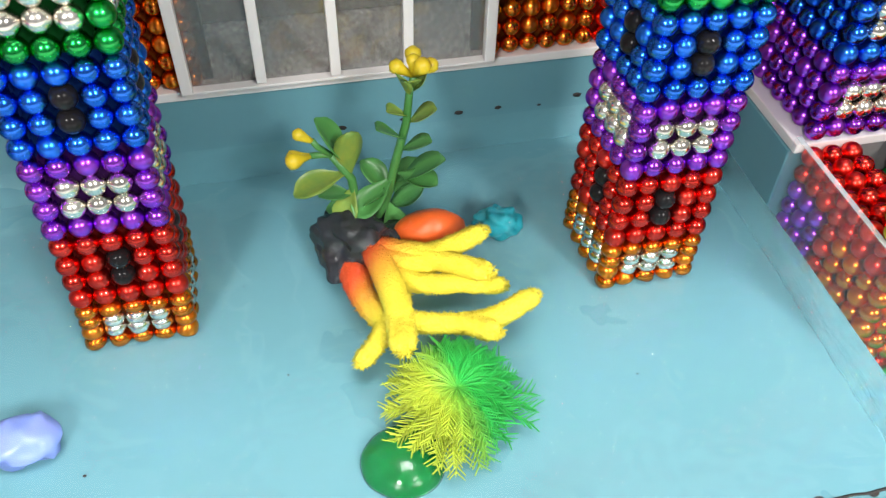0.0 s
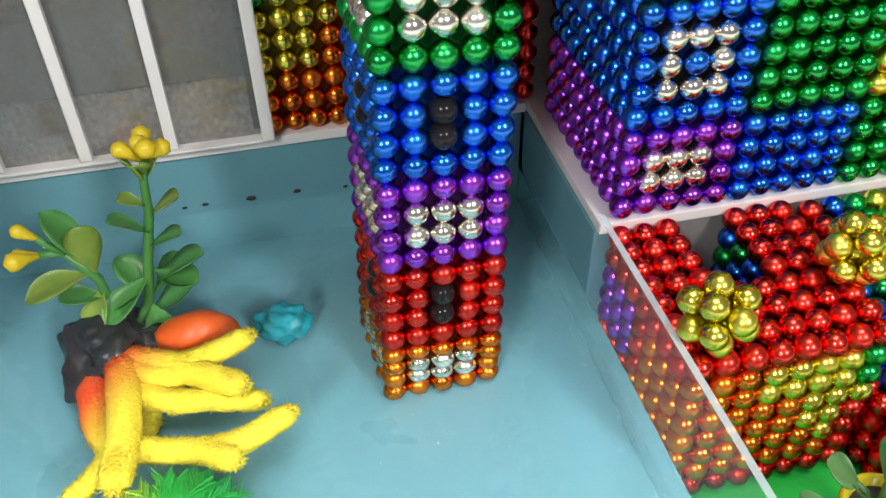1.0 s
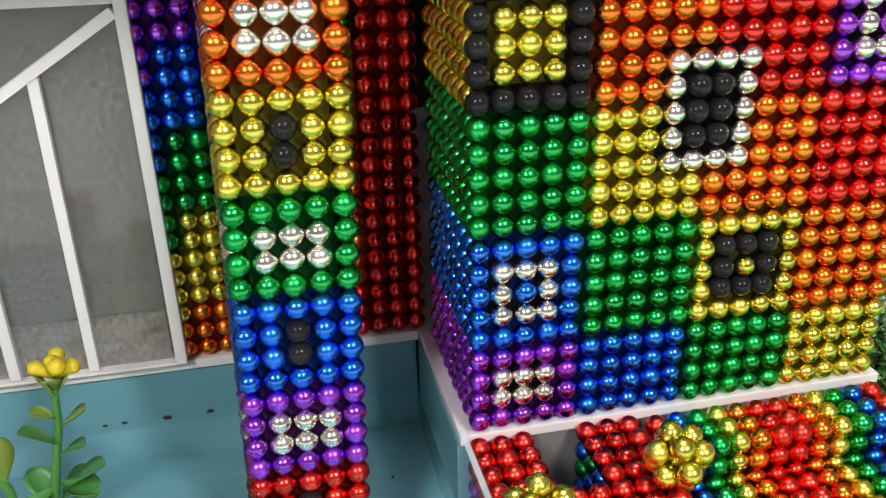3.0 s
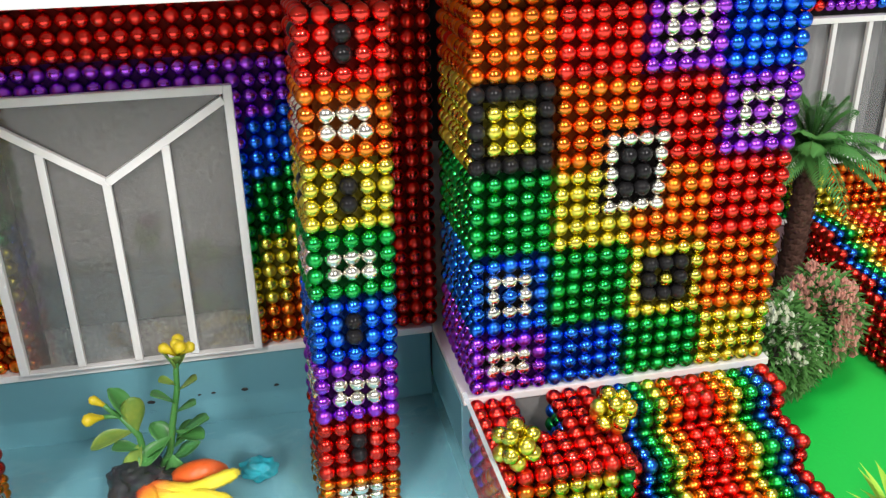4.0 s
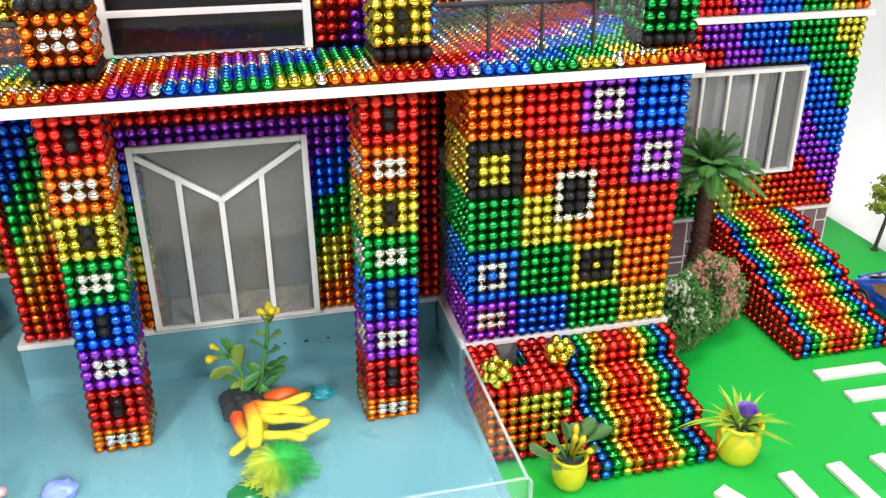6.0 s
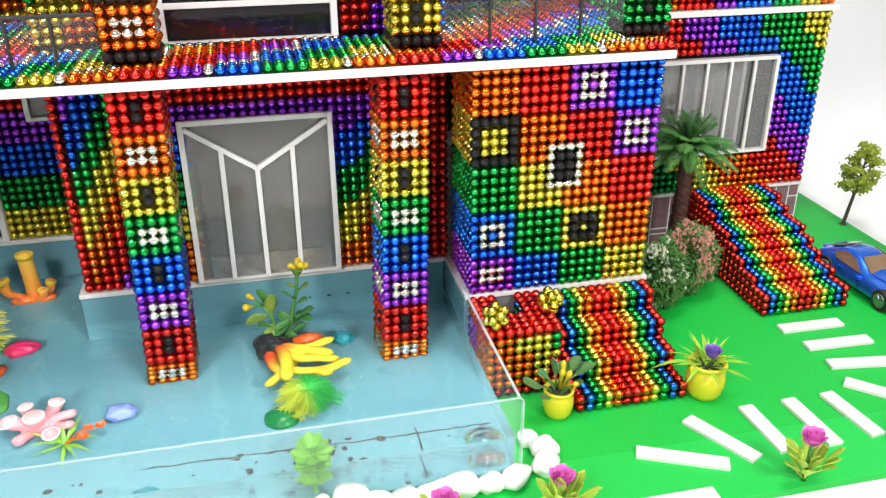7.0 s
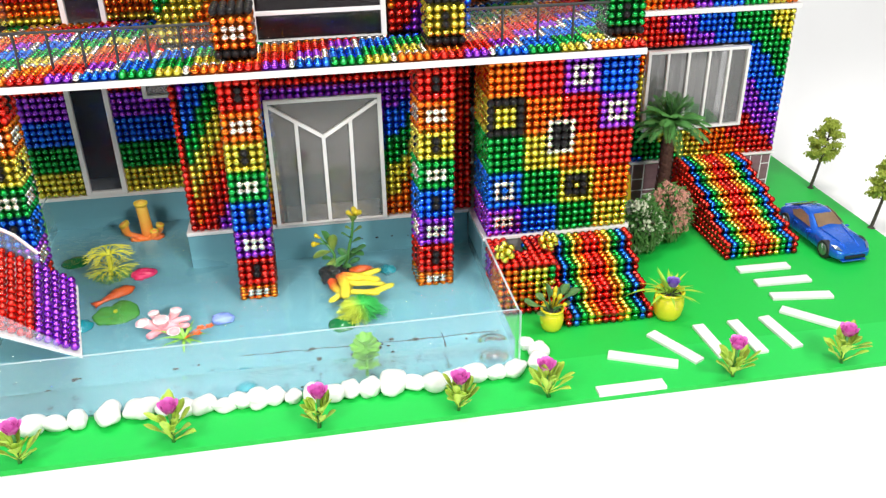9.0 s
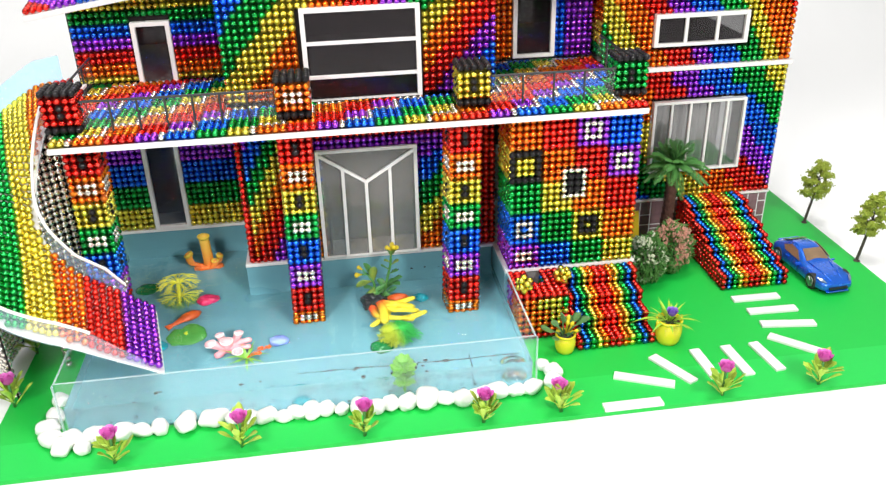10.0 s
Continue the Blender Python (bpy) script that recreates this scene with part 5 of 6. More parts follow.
# ---- toy car ----
def car(x, y, turn):
    ob = thing("toy_car", x, y, 0.0, "metallic blue toy sports coupe parked on the lawn", "car", turn=turn)
    # stations along the body: y, half width, sill height, shoulder height, roof half width, roof height
    st = [(-0.0385, 0.0108, 0.0042, 0.0085, 0.0092, 0.0094), (-0.0365, 0.0142, 0.0030, 0.0104, 0.0108, 0.0114), (-0.029, 0.0160, 0.0028, 0.0128, 0.0118, 0.0136), (-0.022, 0.0164, 0.0028, 0.0138, 0.0118, 0.0146),
          (-0.013, 0.0160, 0.0028, 0.0138, 0.0116, 0.0154), (-0.007, 0.0158, 0.0028, 0.0138, 0.0112, 0.0160), (0.005, 0.0157, 0.0028, 0.0140, 0.0096, 0.0226), (0.013, 0.0157, 0.0028, 0.0142, 0.0094, 0.0238), (0.021, 0.0160, 0.0028, 0.0146, 0.0092, 0.0224), (0.028, 0.0166, 0.0030, 0.0150, 0.0096, 0.0190), (0.035, 0.0160, 0.0034, 0.0150, 0.0108, 0.0165), (0.0388, 0.0128, 0.0050, 0.0132, 0.0104, 0.0140)]
    bm = bmesh.new()
    rings = []
    for yy, w, z0, zs, rw, zr in st:
        half = [(w * 0.86, z0), (w, z0 + 0.0022), (w * 1.0, (z0 + zs) / 2 + 0.0005), (w * 0.95, zs), (rw, zr - 0.0007 if zr - zs > 0.003 else (zs + zr) / 2), (rw * 0.62, zr)]
        ring = [(px, z) for px, z in half] + [(-px, z) for px, z in reversed(half)]
        rings.append([bm.verts.new((px, yy, z)) for px, z in ring])
    for a, b in zip(rings, rings[1:]):
        n = len(a)
        for k in range(n):
            bm.faces.new((a[k], a[(k + 1) % n], b[(k + 1) % n], b[k]))
    bm.faces.new(rings[0])
    bm.faces.new(rings[-1][::-1])
    bmesh.ops.recalc_face_normals(bm, faces=bm.faces)
    body = part("body", bm, M_CAR, ob, smooth=True)
    mod = body.modifiers.new("round", "SUBSURF")
    mod.levels = mod.render_levels = 2

    def sheet(name, pts, mat, thick=0.0005):
        bm = bmesh.new()
        vs = [bm.verts.new(p) for p in pts]
        f = bm.faces.new(vs)
        f.normal_update()
        nrm = f.normal.copy()
        up = [bm.verts.new(Vector(p) + nrm * thick) for p in pts]
        bm.faces.new(up)
        for k in range(len(vs)):
            bm.faces.new((vs[k], vs[(k + 1) % len(vs)], up[(k + 1) % len(vs)], up[k]))
        part(name, bm, mat, ob)

    sheet("windscreen", [(-0.0102, -0.0066, 0.0160), (0.0102, -0.0066, 0.0160), (0.0082, 0.0040, 0.0219), (-0.0082, 0.0040, 0.0219)], M_CARGLASS)
    sheet("rear_window", [(0.0078, 0.0225, 0.0219), (-0.0078, 0.0225, 0.0219), (-0.0090, 0.0315, 0.0180), (0.0090, 0.0315, 0.0180)][::-1], M_CARGLASS)
    for s in (1, -1):
        q = [(s * 0.0140, -0.0030, 0.0150), (s * 0.0111, 0.0055, 0.0206), (s * 0.0106, 0.015, 0.0216), (s * 0.0121, 0.0235, 0.0175), (s * 0.0140, 0.0185, 0.0153)]
        sheet("side_window", q if s < 0 else q[::-1], M_CARGLASS, 0.0006)
        q = [(s * 0.0098, -0.0369, 0.0108), (s * 0.0136, -0.0340, 0.0114), (s * 0.0146, -0.0288, 0.0132), (s * 0.0112, -0.0328, 0.0130)]
        sheet("headlight", q if s > 0 else q[::-1], M_LAMP, 0.0006)
        bm = bmesh.new()
        box(bm, s * 0.0152, s * 0.0178, -0.0055, -0.0035, 0.0126, 0.0140, 0.0005)
        part("wing_mirror", bm, M_CAR, ob)
        for yy in (-0.0235, 0.0255):
            bm = bmesh.new()
            m = pose(s * 0.0138, yy, 0.0070, 0, 90, 0)
            lathe(bm, [(0.0042, -0.0024), (0.0064, -0.0024), (0.0069, -0.0013), (0.0069, 0.0013), (0.0064, 0.0024), (0.0042, 0.0024)], 24)
            bm.transform(m)
            wheel = part("wheel", bm, M_TYRE, ob, "black tyre with a grey rim", smooth=False)
            bm = bmesh.new()
            lathe(bm, [(0.0036, -0.0025), (0.0044, -0.0027), (0.0045, -0.0023), (0.0045, 0.0023), (0.0044, 0.0027), (0.0036, 0.0025)], 20)
            for k in range(5):
                box(bm, 0.0004, 0.0040, -0.0006, 0.0006, -0.0030, 0.0030, 0, Matrix.Rotation(k * 2 * math.pi / 5, 4, "Z"))
            bm.transform(m)
            part("rim", bm, M_RIMS, wheel)
    bm = bmesh.new()
    box(bm, -0.0082, 0.0082, -0.0396, -0.0372, 0.0052, 0.0076, 0.0008)
    part("grille", bm, M_GRILLE, ob)
    bm = bmesh.new()
    box(bm, -0.0098, 0.0098, -0.0392, -0.0350, 0.0028, 0.0040, 0.0006)
    part("front_lip", bm, M_CAR, ob)
    bm = bmesh.new()
    box(bm, -0.0100, 0.0100, 0.0345, 0.0378, 0.0148, 0.0160, 0.0005)
    part("rear_spoiler", bm, M_CAR, ob)
    sheet("decal", [(-0.0066, 0.0300, 0.0180), (0.0066, 0.0300, 0.0180), (0.0068, 0.0335, 0.0167), (-0.0068, 0.0335, 0.0167)], M_DECAL, 0.0003)
    for s in (1, -1):
        bm = bmesh.new()
        tube(bm, [(s * 0.0052, -0.0345, 0.0121), (s * 0.0064, -0.0250, 0.0142), (s * 0.0082, -0.0130, 0.0153), (s * 0.0092, -0.0075, 0.0158)], [0.0004, 0.0008, 0.0008, 0.0004], 6)
        part("bonnet_crease", bm, M_CAR, ob, smooth=True)
        bm = bmesh.new()
        tube(bm, [(s * 0.0153, -0.0040, 0.0138), (s * 0.0160, -0.0045, 0.0100), (s * 0.0157, -0.0040, 0.0052)], [0.0003] * 3, 5)
        tube(bm, [(s * 0.0152, 0.0165, 0.0140), (s * 0.0159, 0.0168, 0.0100), (s * 0.0156, 0.0150, 0.0052)], [0.0003] * 3, 5)
        part("door_seam", bm, M_SEAM, ob)
        bm = bmesh.new()
        box(bm, s * 0.0154, s * 0.0162, 0.0110, 0.0145, 0.0124, 0.0130, 0.0002)
        part("door_handle", bm, M_CAR, ob)


car(0.2685, 0.0175, 3)

# ---- things in the pool ----
BED = 0.0015


def plant_on_rock(x, y):
    rnd = random.Random(7)
    ob = thing("water_plant", x, y, BED, "plastic plant with yellow buds on a dark rock", "water plant")
    bm = bmesh.new()
    blob(bm, (-0.0025, -0.007, 0.006), (0.0105, 0.0110, 0.0088), 0.45, 1.5, 5, 3.0, -0.006)
    for v in bm.verts:
        v.co += (v.co - Vector((-0.003, -0.006, 0.006))) * (0.10 * noise.noise(v.co * 420) + 0.06 * abs(noise.noise(v.co * 900)))
        v.co.z = max(v.co.z, 0.0)
    part("rock", bm, M_ROCK, ob, "dark wet rock foot", smooth=True)
    stems = (((3, -2, 8), (5.7, 0, 14), (8.6, 0, 28), (11.6, 0, 40), (12.4, 0, 48), (13.6, 0, 53)), ((-1, -1, 8), (-1.4, 0, 14), (-2.2, 0, 25), (-6.5, 0, 33)),
             ((-6.5, 0, 33), (-8.5, 0, 33.4), (-11.5, 0, 33.6)), ((-6.5, 0, 33), (-9.5, 0, 36), (-10.6, 0, 38)))
    for pts in stems:
        bm = bmesh.new()
        tube(bm, [Vector(p) * MM for p in pts], [0.0013 - 0.0001 * k if len(pts) > 3 else 0.0008 for k in range(len(pts))], 8)
        part("stem", bm, M_LEAF, ob, smooth=True)
    # leaf: foot, tip, width, yellow edged
    leaves = (((12, 0, 40), (17.5, -2, 44), 5.5, 1), ((11, 0, 35), (5.5, -3, 41.5), 6, 0), ((9, 0, 22), (18.5, -3, 30), 6.6, 0), ((9, 0, 25), (17, -5, 24), 5.6, 0), ((8, 0, 24), (-1, -5, 17), 6.4, 0),
              ((8, 0, 19), (14.5, 4, 24), 5.5, 0), ((6.5, 0, 14), (8, -5, 4.5), 5.4, 0), ((6, 0, 10), (15, 1, 17), 6.2, 0), ((7, 0, 18), (2, 5, 25), 5.5, 0), ((-2, 0, 20), (-9.5, -2, 23), 5.4, 0),
              ((-3, 0, 27), (-15, -3, 27), 6.6, 1), ((-3, 0, 29), (-7, 2, 41), 5.8, 0), ((-2.5, 0, 26), (-2.0, -2, 39), 5.6, 1), ((-1.8, 0, 23), (-5, -4, 14), 5.4, 1), ((-1, 0, 12), (-3, -4, 4), 5.4, 0),
              ((-1, 0, 14), (4, -3, 22), 5.0, 0), ((12.4, 0, 47), (10.2, -1, 54), 4.6, 1), ((12.6, 0, 48), (16.2, 1, 53), 4.6, 1), ((-1, 0, 11), (-8, 2, 12), 5, 0),
              ((12, 0, 42), (7.5, -2, 45), 4.4, 1), ((10, 0, 32), (16, -3, 36), 5, 0), ((12.8, 0, 49), (12.0, -3, 54), 4, 1))
    for foot, tip, width, edged in leaves:
        foot, tip = Vector(foot) * MM, Vector(tip) * MM
        bm = bmesh.new()
        paddle(bm, foot, tip - foot, (tip - foot).length * 1.12, width * 1.3 * MM, rnd.uniform(-0.06, 0.18), rnd.uniform(0.25, 0.5), 9)
        part("leaf", bm, M_LEAF_TIP if edged else M_LEAF, ob, smooth=True)
    for foot, ways in (((13.4, 0, 52.5), ((0, 0, 1), (0.85, 0, 0.5), (-0.7, 0.1, 0.5), (0.3, -0.5, 0.8), (0.1, 0.6, 0.8))), ((-11.2, 0, 33.5), ((-1, 0, 0.1), (-0.6, -0.4, 0.2))), ((-10.4, 0, 37.6), ((-0.6, 0, 0.5),))):
        foot = Vector(foot) * MM
        for way in ways:
            way = Vector(way).normalized()
            size = rnd.uniform(0.85, 1.2)
            bm = bmesh.new()
            tube(bm, [foot, foot + way * 0.0022 * size, foot + way * 0.0042 * size, foot + way * 0.0052 * size, foot + way * 0.0060 * size], [0.0006, 0.0010, 0.0017 * size, 0.0016 * size, 0.0005], 9)
            part("bud", bm, M_BUD, ob, "yellow tip", smooth=True)


plant_on_rock(-0.101, 0.022)


def branching(name, x, y, limbs, material, label, category, rough=0.0, fuzz=0):
    ob = thing(name, x, y, BED, label, category)
    for pts, r0, r1 in limbs:
        v = [Vector(p) * MM for p in pts]
        fine = []
        for i in range(len(v) - 1):
            for k in range(5):
                s = k / 5
                p0, p3 = v[max(0, i - 1)], v[min(len(v) - 1, i + 2)]
                fine.append(0.5 * ((2 * v[i]) + (v[i + 1] - p0) * s + (2 * p0 - 5 * v[i] + 4 * v[i + 1] - p3) * s * s + (3 * v[i] - p0 - 3 * v[i + 1] + p3) * s ** 3))
        fine.append(v[-1])
        n = len(fine)
        rad = [(r0 + (r1 - r0) * i / (n - 1)) * MM * (0.88 if fuzz else 1.0) for i in range(n)]
        d = (fine[-1] - fine[-2]).normalized()
        fine += [fine[-1] + d * rad[-1] * 0.5, fine[-1] + d * rad[-1] * 0.8]
        rad += [rad[-1] * 0.85, rad[-1] * 0.45]
        bm = bmesh.new()
        tube(bm, fine, rad, 16)
        rnd = random.Random(len(fine) + fuzz)
        hairs = []
        for _ in range(fuzz * (len(v) - 1)):
            i = rnd.randrange(len(fine) - 1)
            d = (fine[i + 1] - fine[i]).normalized()
            out = Vector((rnd.gauss(0, 1), rnd.gauss(0, 1), rnd.gauss(0, 1)))
            out = (out - d * out.dot(d) * (0.0 if i > len(fine) - 4 else 1.0)).normalized()
            s = rnd.random()
            hairs.append((fine[i].lerp(fine[i + 1], s) + out * (rad[i] + (rad[i + 1] - rad[i]) * s), out, rnd.uniform(0.0003, 0.0008)))
        if rough:
            for p in bm.verts:
                p.co += Vector((noise.noise(p.co * 1900), noise.noise(p.co * 1900 + Vector((9, 0, 0))), noise.noise(p.co * 1900 + Vector((0, 9, 0))))) * rough
        for p, out, size in hairs:
            a = out.orthogonal().normalized() * 0.00022
            b = out.cross(a)
            foot = [bm.verts.new(p - out * 0.0004 + w) for w in (a, b - a * 0.5, -b - a * 0.5)]
            tip = bm.verts.new(p + out * size)
            for k in range(3):
                bm.faces.new((foot[k], foot[(k + 1) % 3], tip))
        part("branch", bm, material, ob, smooth=True)
    return ob


branching("yellow_coral", -0.100, -0.001, [
    ([(-4.6, 10, 4), (1, 8.6, 11), (11.6, 3.6, 13), (18, 4.4, 14.5), (24.4, 5.9, 16.5)], 4.3, 2.9),
    ([(7, 6, 12), (15, 0, 14), (22.6, -5.9, 16.5)], 3.6, 3.3),
    ([(1, 2, 11), (8, -4, 11.5), (16, -6, 12), (26, -8, 11)], 3.5, 2.6),
    ([(0, 8, 11), (0.3, 3, 13.5), (1.7, -11.4, 15.5), (1, -23, 16.5)], 3.9, 3.5),
    ([(-4.6, 10, 3.5), (-6, 5, 7), (-4.4, -5.6, 8), (-0.4, -14, 10)], 4.4, 3.2),
    ([(-0.5, -13, 10), (-3.3, -18, 10.5), (-7.6, -22.6, 10.5)], 3.0, 2.4),
    ([(0, -12, 11.5), (3.3, -14.9, 12), (14.8, -18, 12), (22.3, -18.6, 13.5), (31, -16, 16)], 3.2, 2.9),
    ([(15, -17.6, 12), (18.5, -20.5, 13.5), (20.6, -22.4, 14.5)], 3.0, 2.9),
    ([(0, 7, 11), (5, 3, 12), (11, 1, 12.5)], 4.2, 3.4),
    ([(2, 8, 4), (6, 6, 3), (3, -6, 2), (-1, -10, 4)], 3.2, 2.6),
], M_CORAL_Y, "fuzzy yellow branching coral with a red heel", "coral", 0.0005, 420)


def coral_cups(ob, spots, material, label):
    for x, y, z, r in spots:
        bm = bmesh.new()
        lathe(bm, [(r * 0.9 * MM, -0.0022), (r * 1.04 * MM, -0.0004), (r * 1.04 * MM, 0.0006), (r * 0.86 * MM, 0.0011), (r * 0.55 * MM, 0.0006), (0.0002, 0.0002)], 18)
        tilt = Vector((x * 0.04, y * 0.04, 1)).to_track_quat("Z", "Y").to_matrix().to_4x4()
        bm.transform(Matrix.Translation((x * MM, y * MM, z * MM)) @ tilt)
        part("mouth", bm, material, ob, label, smooth=True)


M_CORAL_TIP = surface("white_coral_tip", (0.82, 0.74, 0.74), 0.55, vary=0.15, scale=200)
M_CORAL_YT = surface("yellow_coral_mouth", (0.80, 0.55, 0.05), 0.55, vary=0.3, scale=200)
orange = branching("orange_coral", -0.243, 0.104, [
    ([(2, 0, 1), (2, 0, 18), (1, 0, 38)], 4.6, 4.2),
    ([(-3, 0, 2), (-12, 0, 10), (-14, 0, 22)], 3.0, 3.2),
    ([(4, -4, 2), (8, -5, 10), (8, -5, 16)], 2.6, 2.6),
    ([(6, 2, 2), (11, 1, 10), (12, 1, 19)], 2.4, 2.4),
    ([(-4, -5, 1), (-7, -7, 5), (-8, -8, 8)], 2.4, 1.8),
    ([(-9, -1, 1), (0, -2, 1.5), (11, -1, 1)], 5.0, 4.0),
], M_CORAL_O, "orange tube coral with open yellow mouths", "coral", 0.0003)
coral_cups(orange, ((1, 0, 39.5, 5.0), (-14, 0, 23.5, 4.0), (8, -5, 17, 3.2), (12, 1, 20, 3.0)), M_CORAL_YT, "open yellow mouth")
pink = branching("pink_coral", -0.214, -0.028, [
    ([(0, 0, 2), (-7, -1, 7), (-13, -1, 12)], 3.6, 4.4),
    ([(0, 0, 2), (-1, -2, 9), (-1, -3, 16)], 3.6, 4.6),
    ([(1, 0, 2), (7, 1, 7), (14, 1, 10)], 3.2, 3.0),
    ([(0, 2, 2), (-5, 6, 8), (-7, 8, 14)], 3.0, 3.4),
    ([(1, 2, 2), (5, 6, 9), (7, 8, 15)], 3.0, 3.6),
    ([(0, -2, 2), (4, -7, 4), (7, -11, 7)], 3.2, 3.8),
    ([(-2, -2, 2), (-5, -8, 4), (-7, -11, 5)], 3.0, 3.2),
    ([(3, 0, 2), (10, -4, 5), (14, -6, 8)], 2.8, 2.6),
    ([(-6, 0, 1.5), (0, 0, 3), (6, 0, 1.5)], 7.0, 6.0),
], M_CORAL_P, "pale pink stubby coral with white cupped tips", "coral", 0.0002)
coral_cups(pink, ((-13, -1, 12, 4.6), (-1, -3, 16.5, 4.8), (7, 8, 15.5, 3.7), (-7, 8, 14.5, 3.5), (7, -11, 7.5, 4.0)), M_CORAL_TIP, "white cupped tip")


def fern(name, x, y, tiers, r, h, material, label, seed):
    rnd = random.Random(seed)
    ob = thing(name, x, y, BED, label, "water plant")
    bm = bmesh.new()
    tube(bm, [(0, 0, 0), (0.0005, 0, h * 0.6), (0.001, 0.0005, h)], [0.0012, 0.001, 0.0007], 6)
    part("stem", bm, material, ob)
    for t in range(tiers):
        bm = bmesh.new()
        z = h * (0.25 + 0.7 * t / max(1, tiers - 1))
        for k in range(26):
            a = 2 * math.pi * k / 26 + t * 0.3 + rnd.uniform(-0.12, 0.12)
            rr = r * rnd.uniform(0.72, 1.05) * (1 - 0.10 * t)
            d, side = Vector((math.cos(a), math.sin(a), 0)), Vector((-math.sin(a), math.cos(a), 0)) * rnd.uniform(-0.12, 0.12)
            arm = [Vector((0, 0, z)) + (d + side * f) * rr * f + Vector((0, 0, 0.0035 * math.sin(f * 3.0))) for f in (0, 0.25, 0.5, 0.75, 1.0)]
            tube(bm, arm, [0.0004, 0.0003, 0.00026, 0.00022, 0.00012], 4)
            for q in range(12):
                f = 0.22 + 0.065 * q
                g = min(3, int(f * 4))
                b = arm[g].lerp(arm[g + 1], f * 4 - g)
                for sg in (1, -1):
                    w = (d * 1.1 + Vector((-d.y, d.x, 0)) * sg * 0.8 + Vector((0, 0, rnd.uniform(-0.4, 0.5)))).normalized()
                    tube(bm, [b, b + w * r * rnd.uniform(0.12, 0.22)], [0.00026, 0.00014], 3, False)
        part("whorl", bm, material, ob)


fern("green_fern", -0.0900, -0.0365, 4, 0.0165, 0.0150, M_FERN_G, "feathery green and lime plastic water plant", 2)


def umbel_plant(x, y):
    rnd = random.Random(3)
    ob = thing("yellow_fern", x, y, BED, "yellow plastic water plant with two whorls and a green foot", "water plant")
    bm = bmesh.new()
    tube(bm, [(0, 0, 0), (0.001, 0, 0.014), (0.002, 0.001, 0.032)], [0.0018, 0.0017, 0.0014], 8)
    part("stem", bm, M_UMBEL, ob, smooth=True)
    for z, r, mat, n in ((0.003, 0.012, M_LEAF, 22), (0.013, 0.0150, M_UMBEL, 17), (0.027, 0.0140, M_UMBEL, 18)):
        bm = bmesh.new()
        for k in range(n):
            a = 2 * math.pi * k / n + rnd.uniform(-0.12, 0.12)
            d = Vector((math.cos(a), math.sin(a), 0))
            rr = r * rnd.uniform(0.85, 1.05)
            c = Vector((0.0015, 0.0005, z))
            arc = [c + d * rr * t + Vector((0, 0, 0.0042 * math.sin(t * 2.6))) for t in (0, 0.3, 0.6, 0.85, 1.0)]
            tube(bm, arc, [0.0005, 0.0004, 0.00035, 0.0003, 0.0002], 5)
            for t in (2, 3, 4):
                for sg in (1, -1):
                    w = (d + Vector((-d.y, d.x, 0)) * sg * 0.6 - Vector((0, 0, 0.3))).normalized()
                    tube(bm, [arc[t], arc[t] + w * r * rnd.uniform(0.22, 0.36)], [0.00036, 0.0002], 3, False)
        part("whorl", bm, mat, ob, "green foot whorl" if mat is M_LEAF else "")


M_UMBEL = surface("yellow_sprig", (0.72, 0.66, 0.03), 0.4, vary=0.3, scale=150, second=(0.52, 0.58, 0.05))
umbel_plant(-0.259, 0.045)


def pad(name, x, y, r, material, label, dome, notch=0.0, seed=1):
    """A lily leaf or glass gem: a low dome with an uneven rim."""
    ob = thing(name, x, y, BED, label, "lily pad" if notch else "glass gem", turn=seed * 40.0)
    bm = bmesh.new()
    n, m = 40, 7
    rings = []
    for j in range(m):
        s = j / (m - 1)
        row = []
        for k in range(n):
            a = 2 * math.pi * k / n
            edge = 1 + (0.05 * math.sin(3 * a + seed) + 0.03 * math.sin(7 * a)) * (1 if notch else 0.3)
            if notch:
                edge *= 1 - notch * math.exp(-((min(a, 2 * math.pi - a)) / 0.22) ** 2)
            rr = r * edge * math.sin(s * math.pi / 2)
            row.append(bm.verts.new((rr * math.cos(a), rr * math.sin(a), 0.0003 + dome * math.cos(s * math.pi / 2) + (0.0006 * math.sin(5 * a) * s if notch else 0))))
        rings.append(row)
    low = [bm.verts.new((v.co.x * 0.97, v.co.y * 0.97, 0.00005)) for v in rings[-1]]
    rings.append(low)
    for a, b in zip(rings, rings[1:]):
        for k in range(n):
            if (a[k].co - a[(k + 1) % n].co).length > 1e-7:
                bm.faces.new((a[k], a[(k + 1) % n], b[(k + 1) % n], b[k]))
            else:
                bm.faces.new((a[k], b[(k + 1) % n], b[k]))
    bmesh.ops.remove_doubles(bm, verts=bm.verts, dist=1e-6)
    part("leaf" if notch else "stone", bm, material, ob, smooth=True)


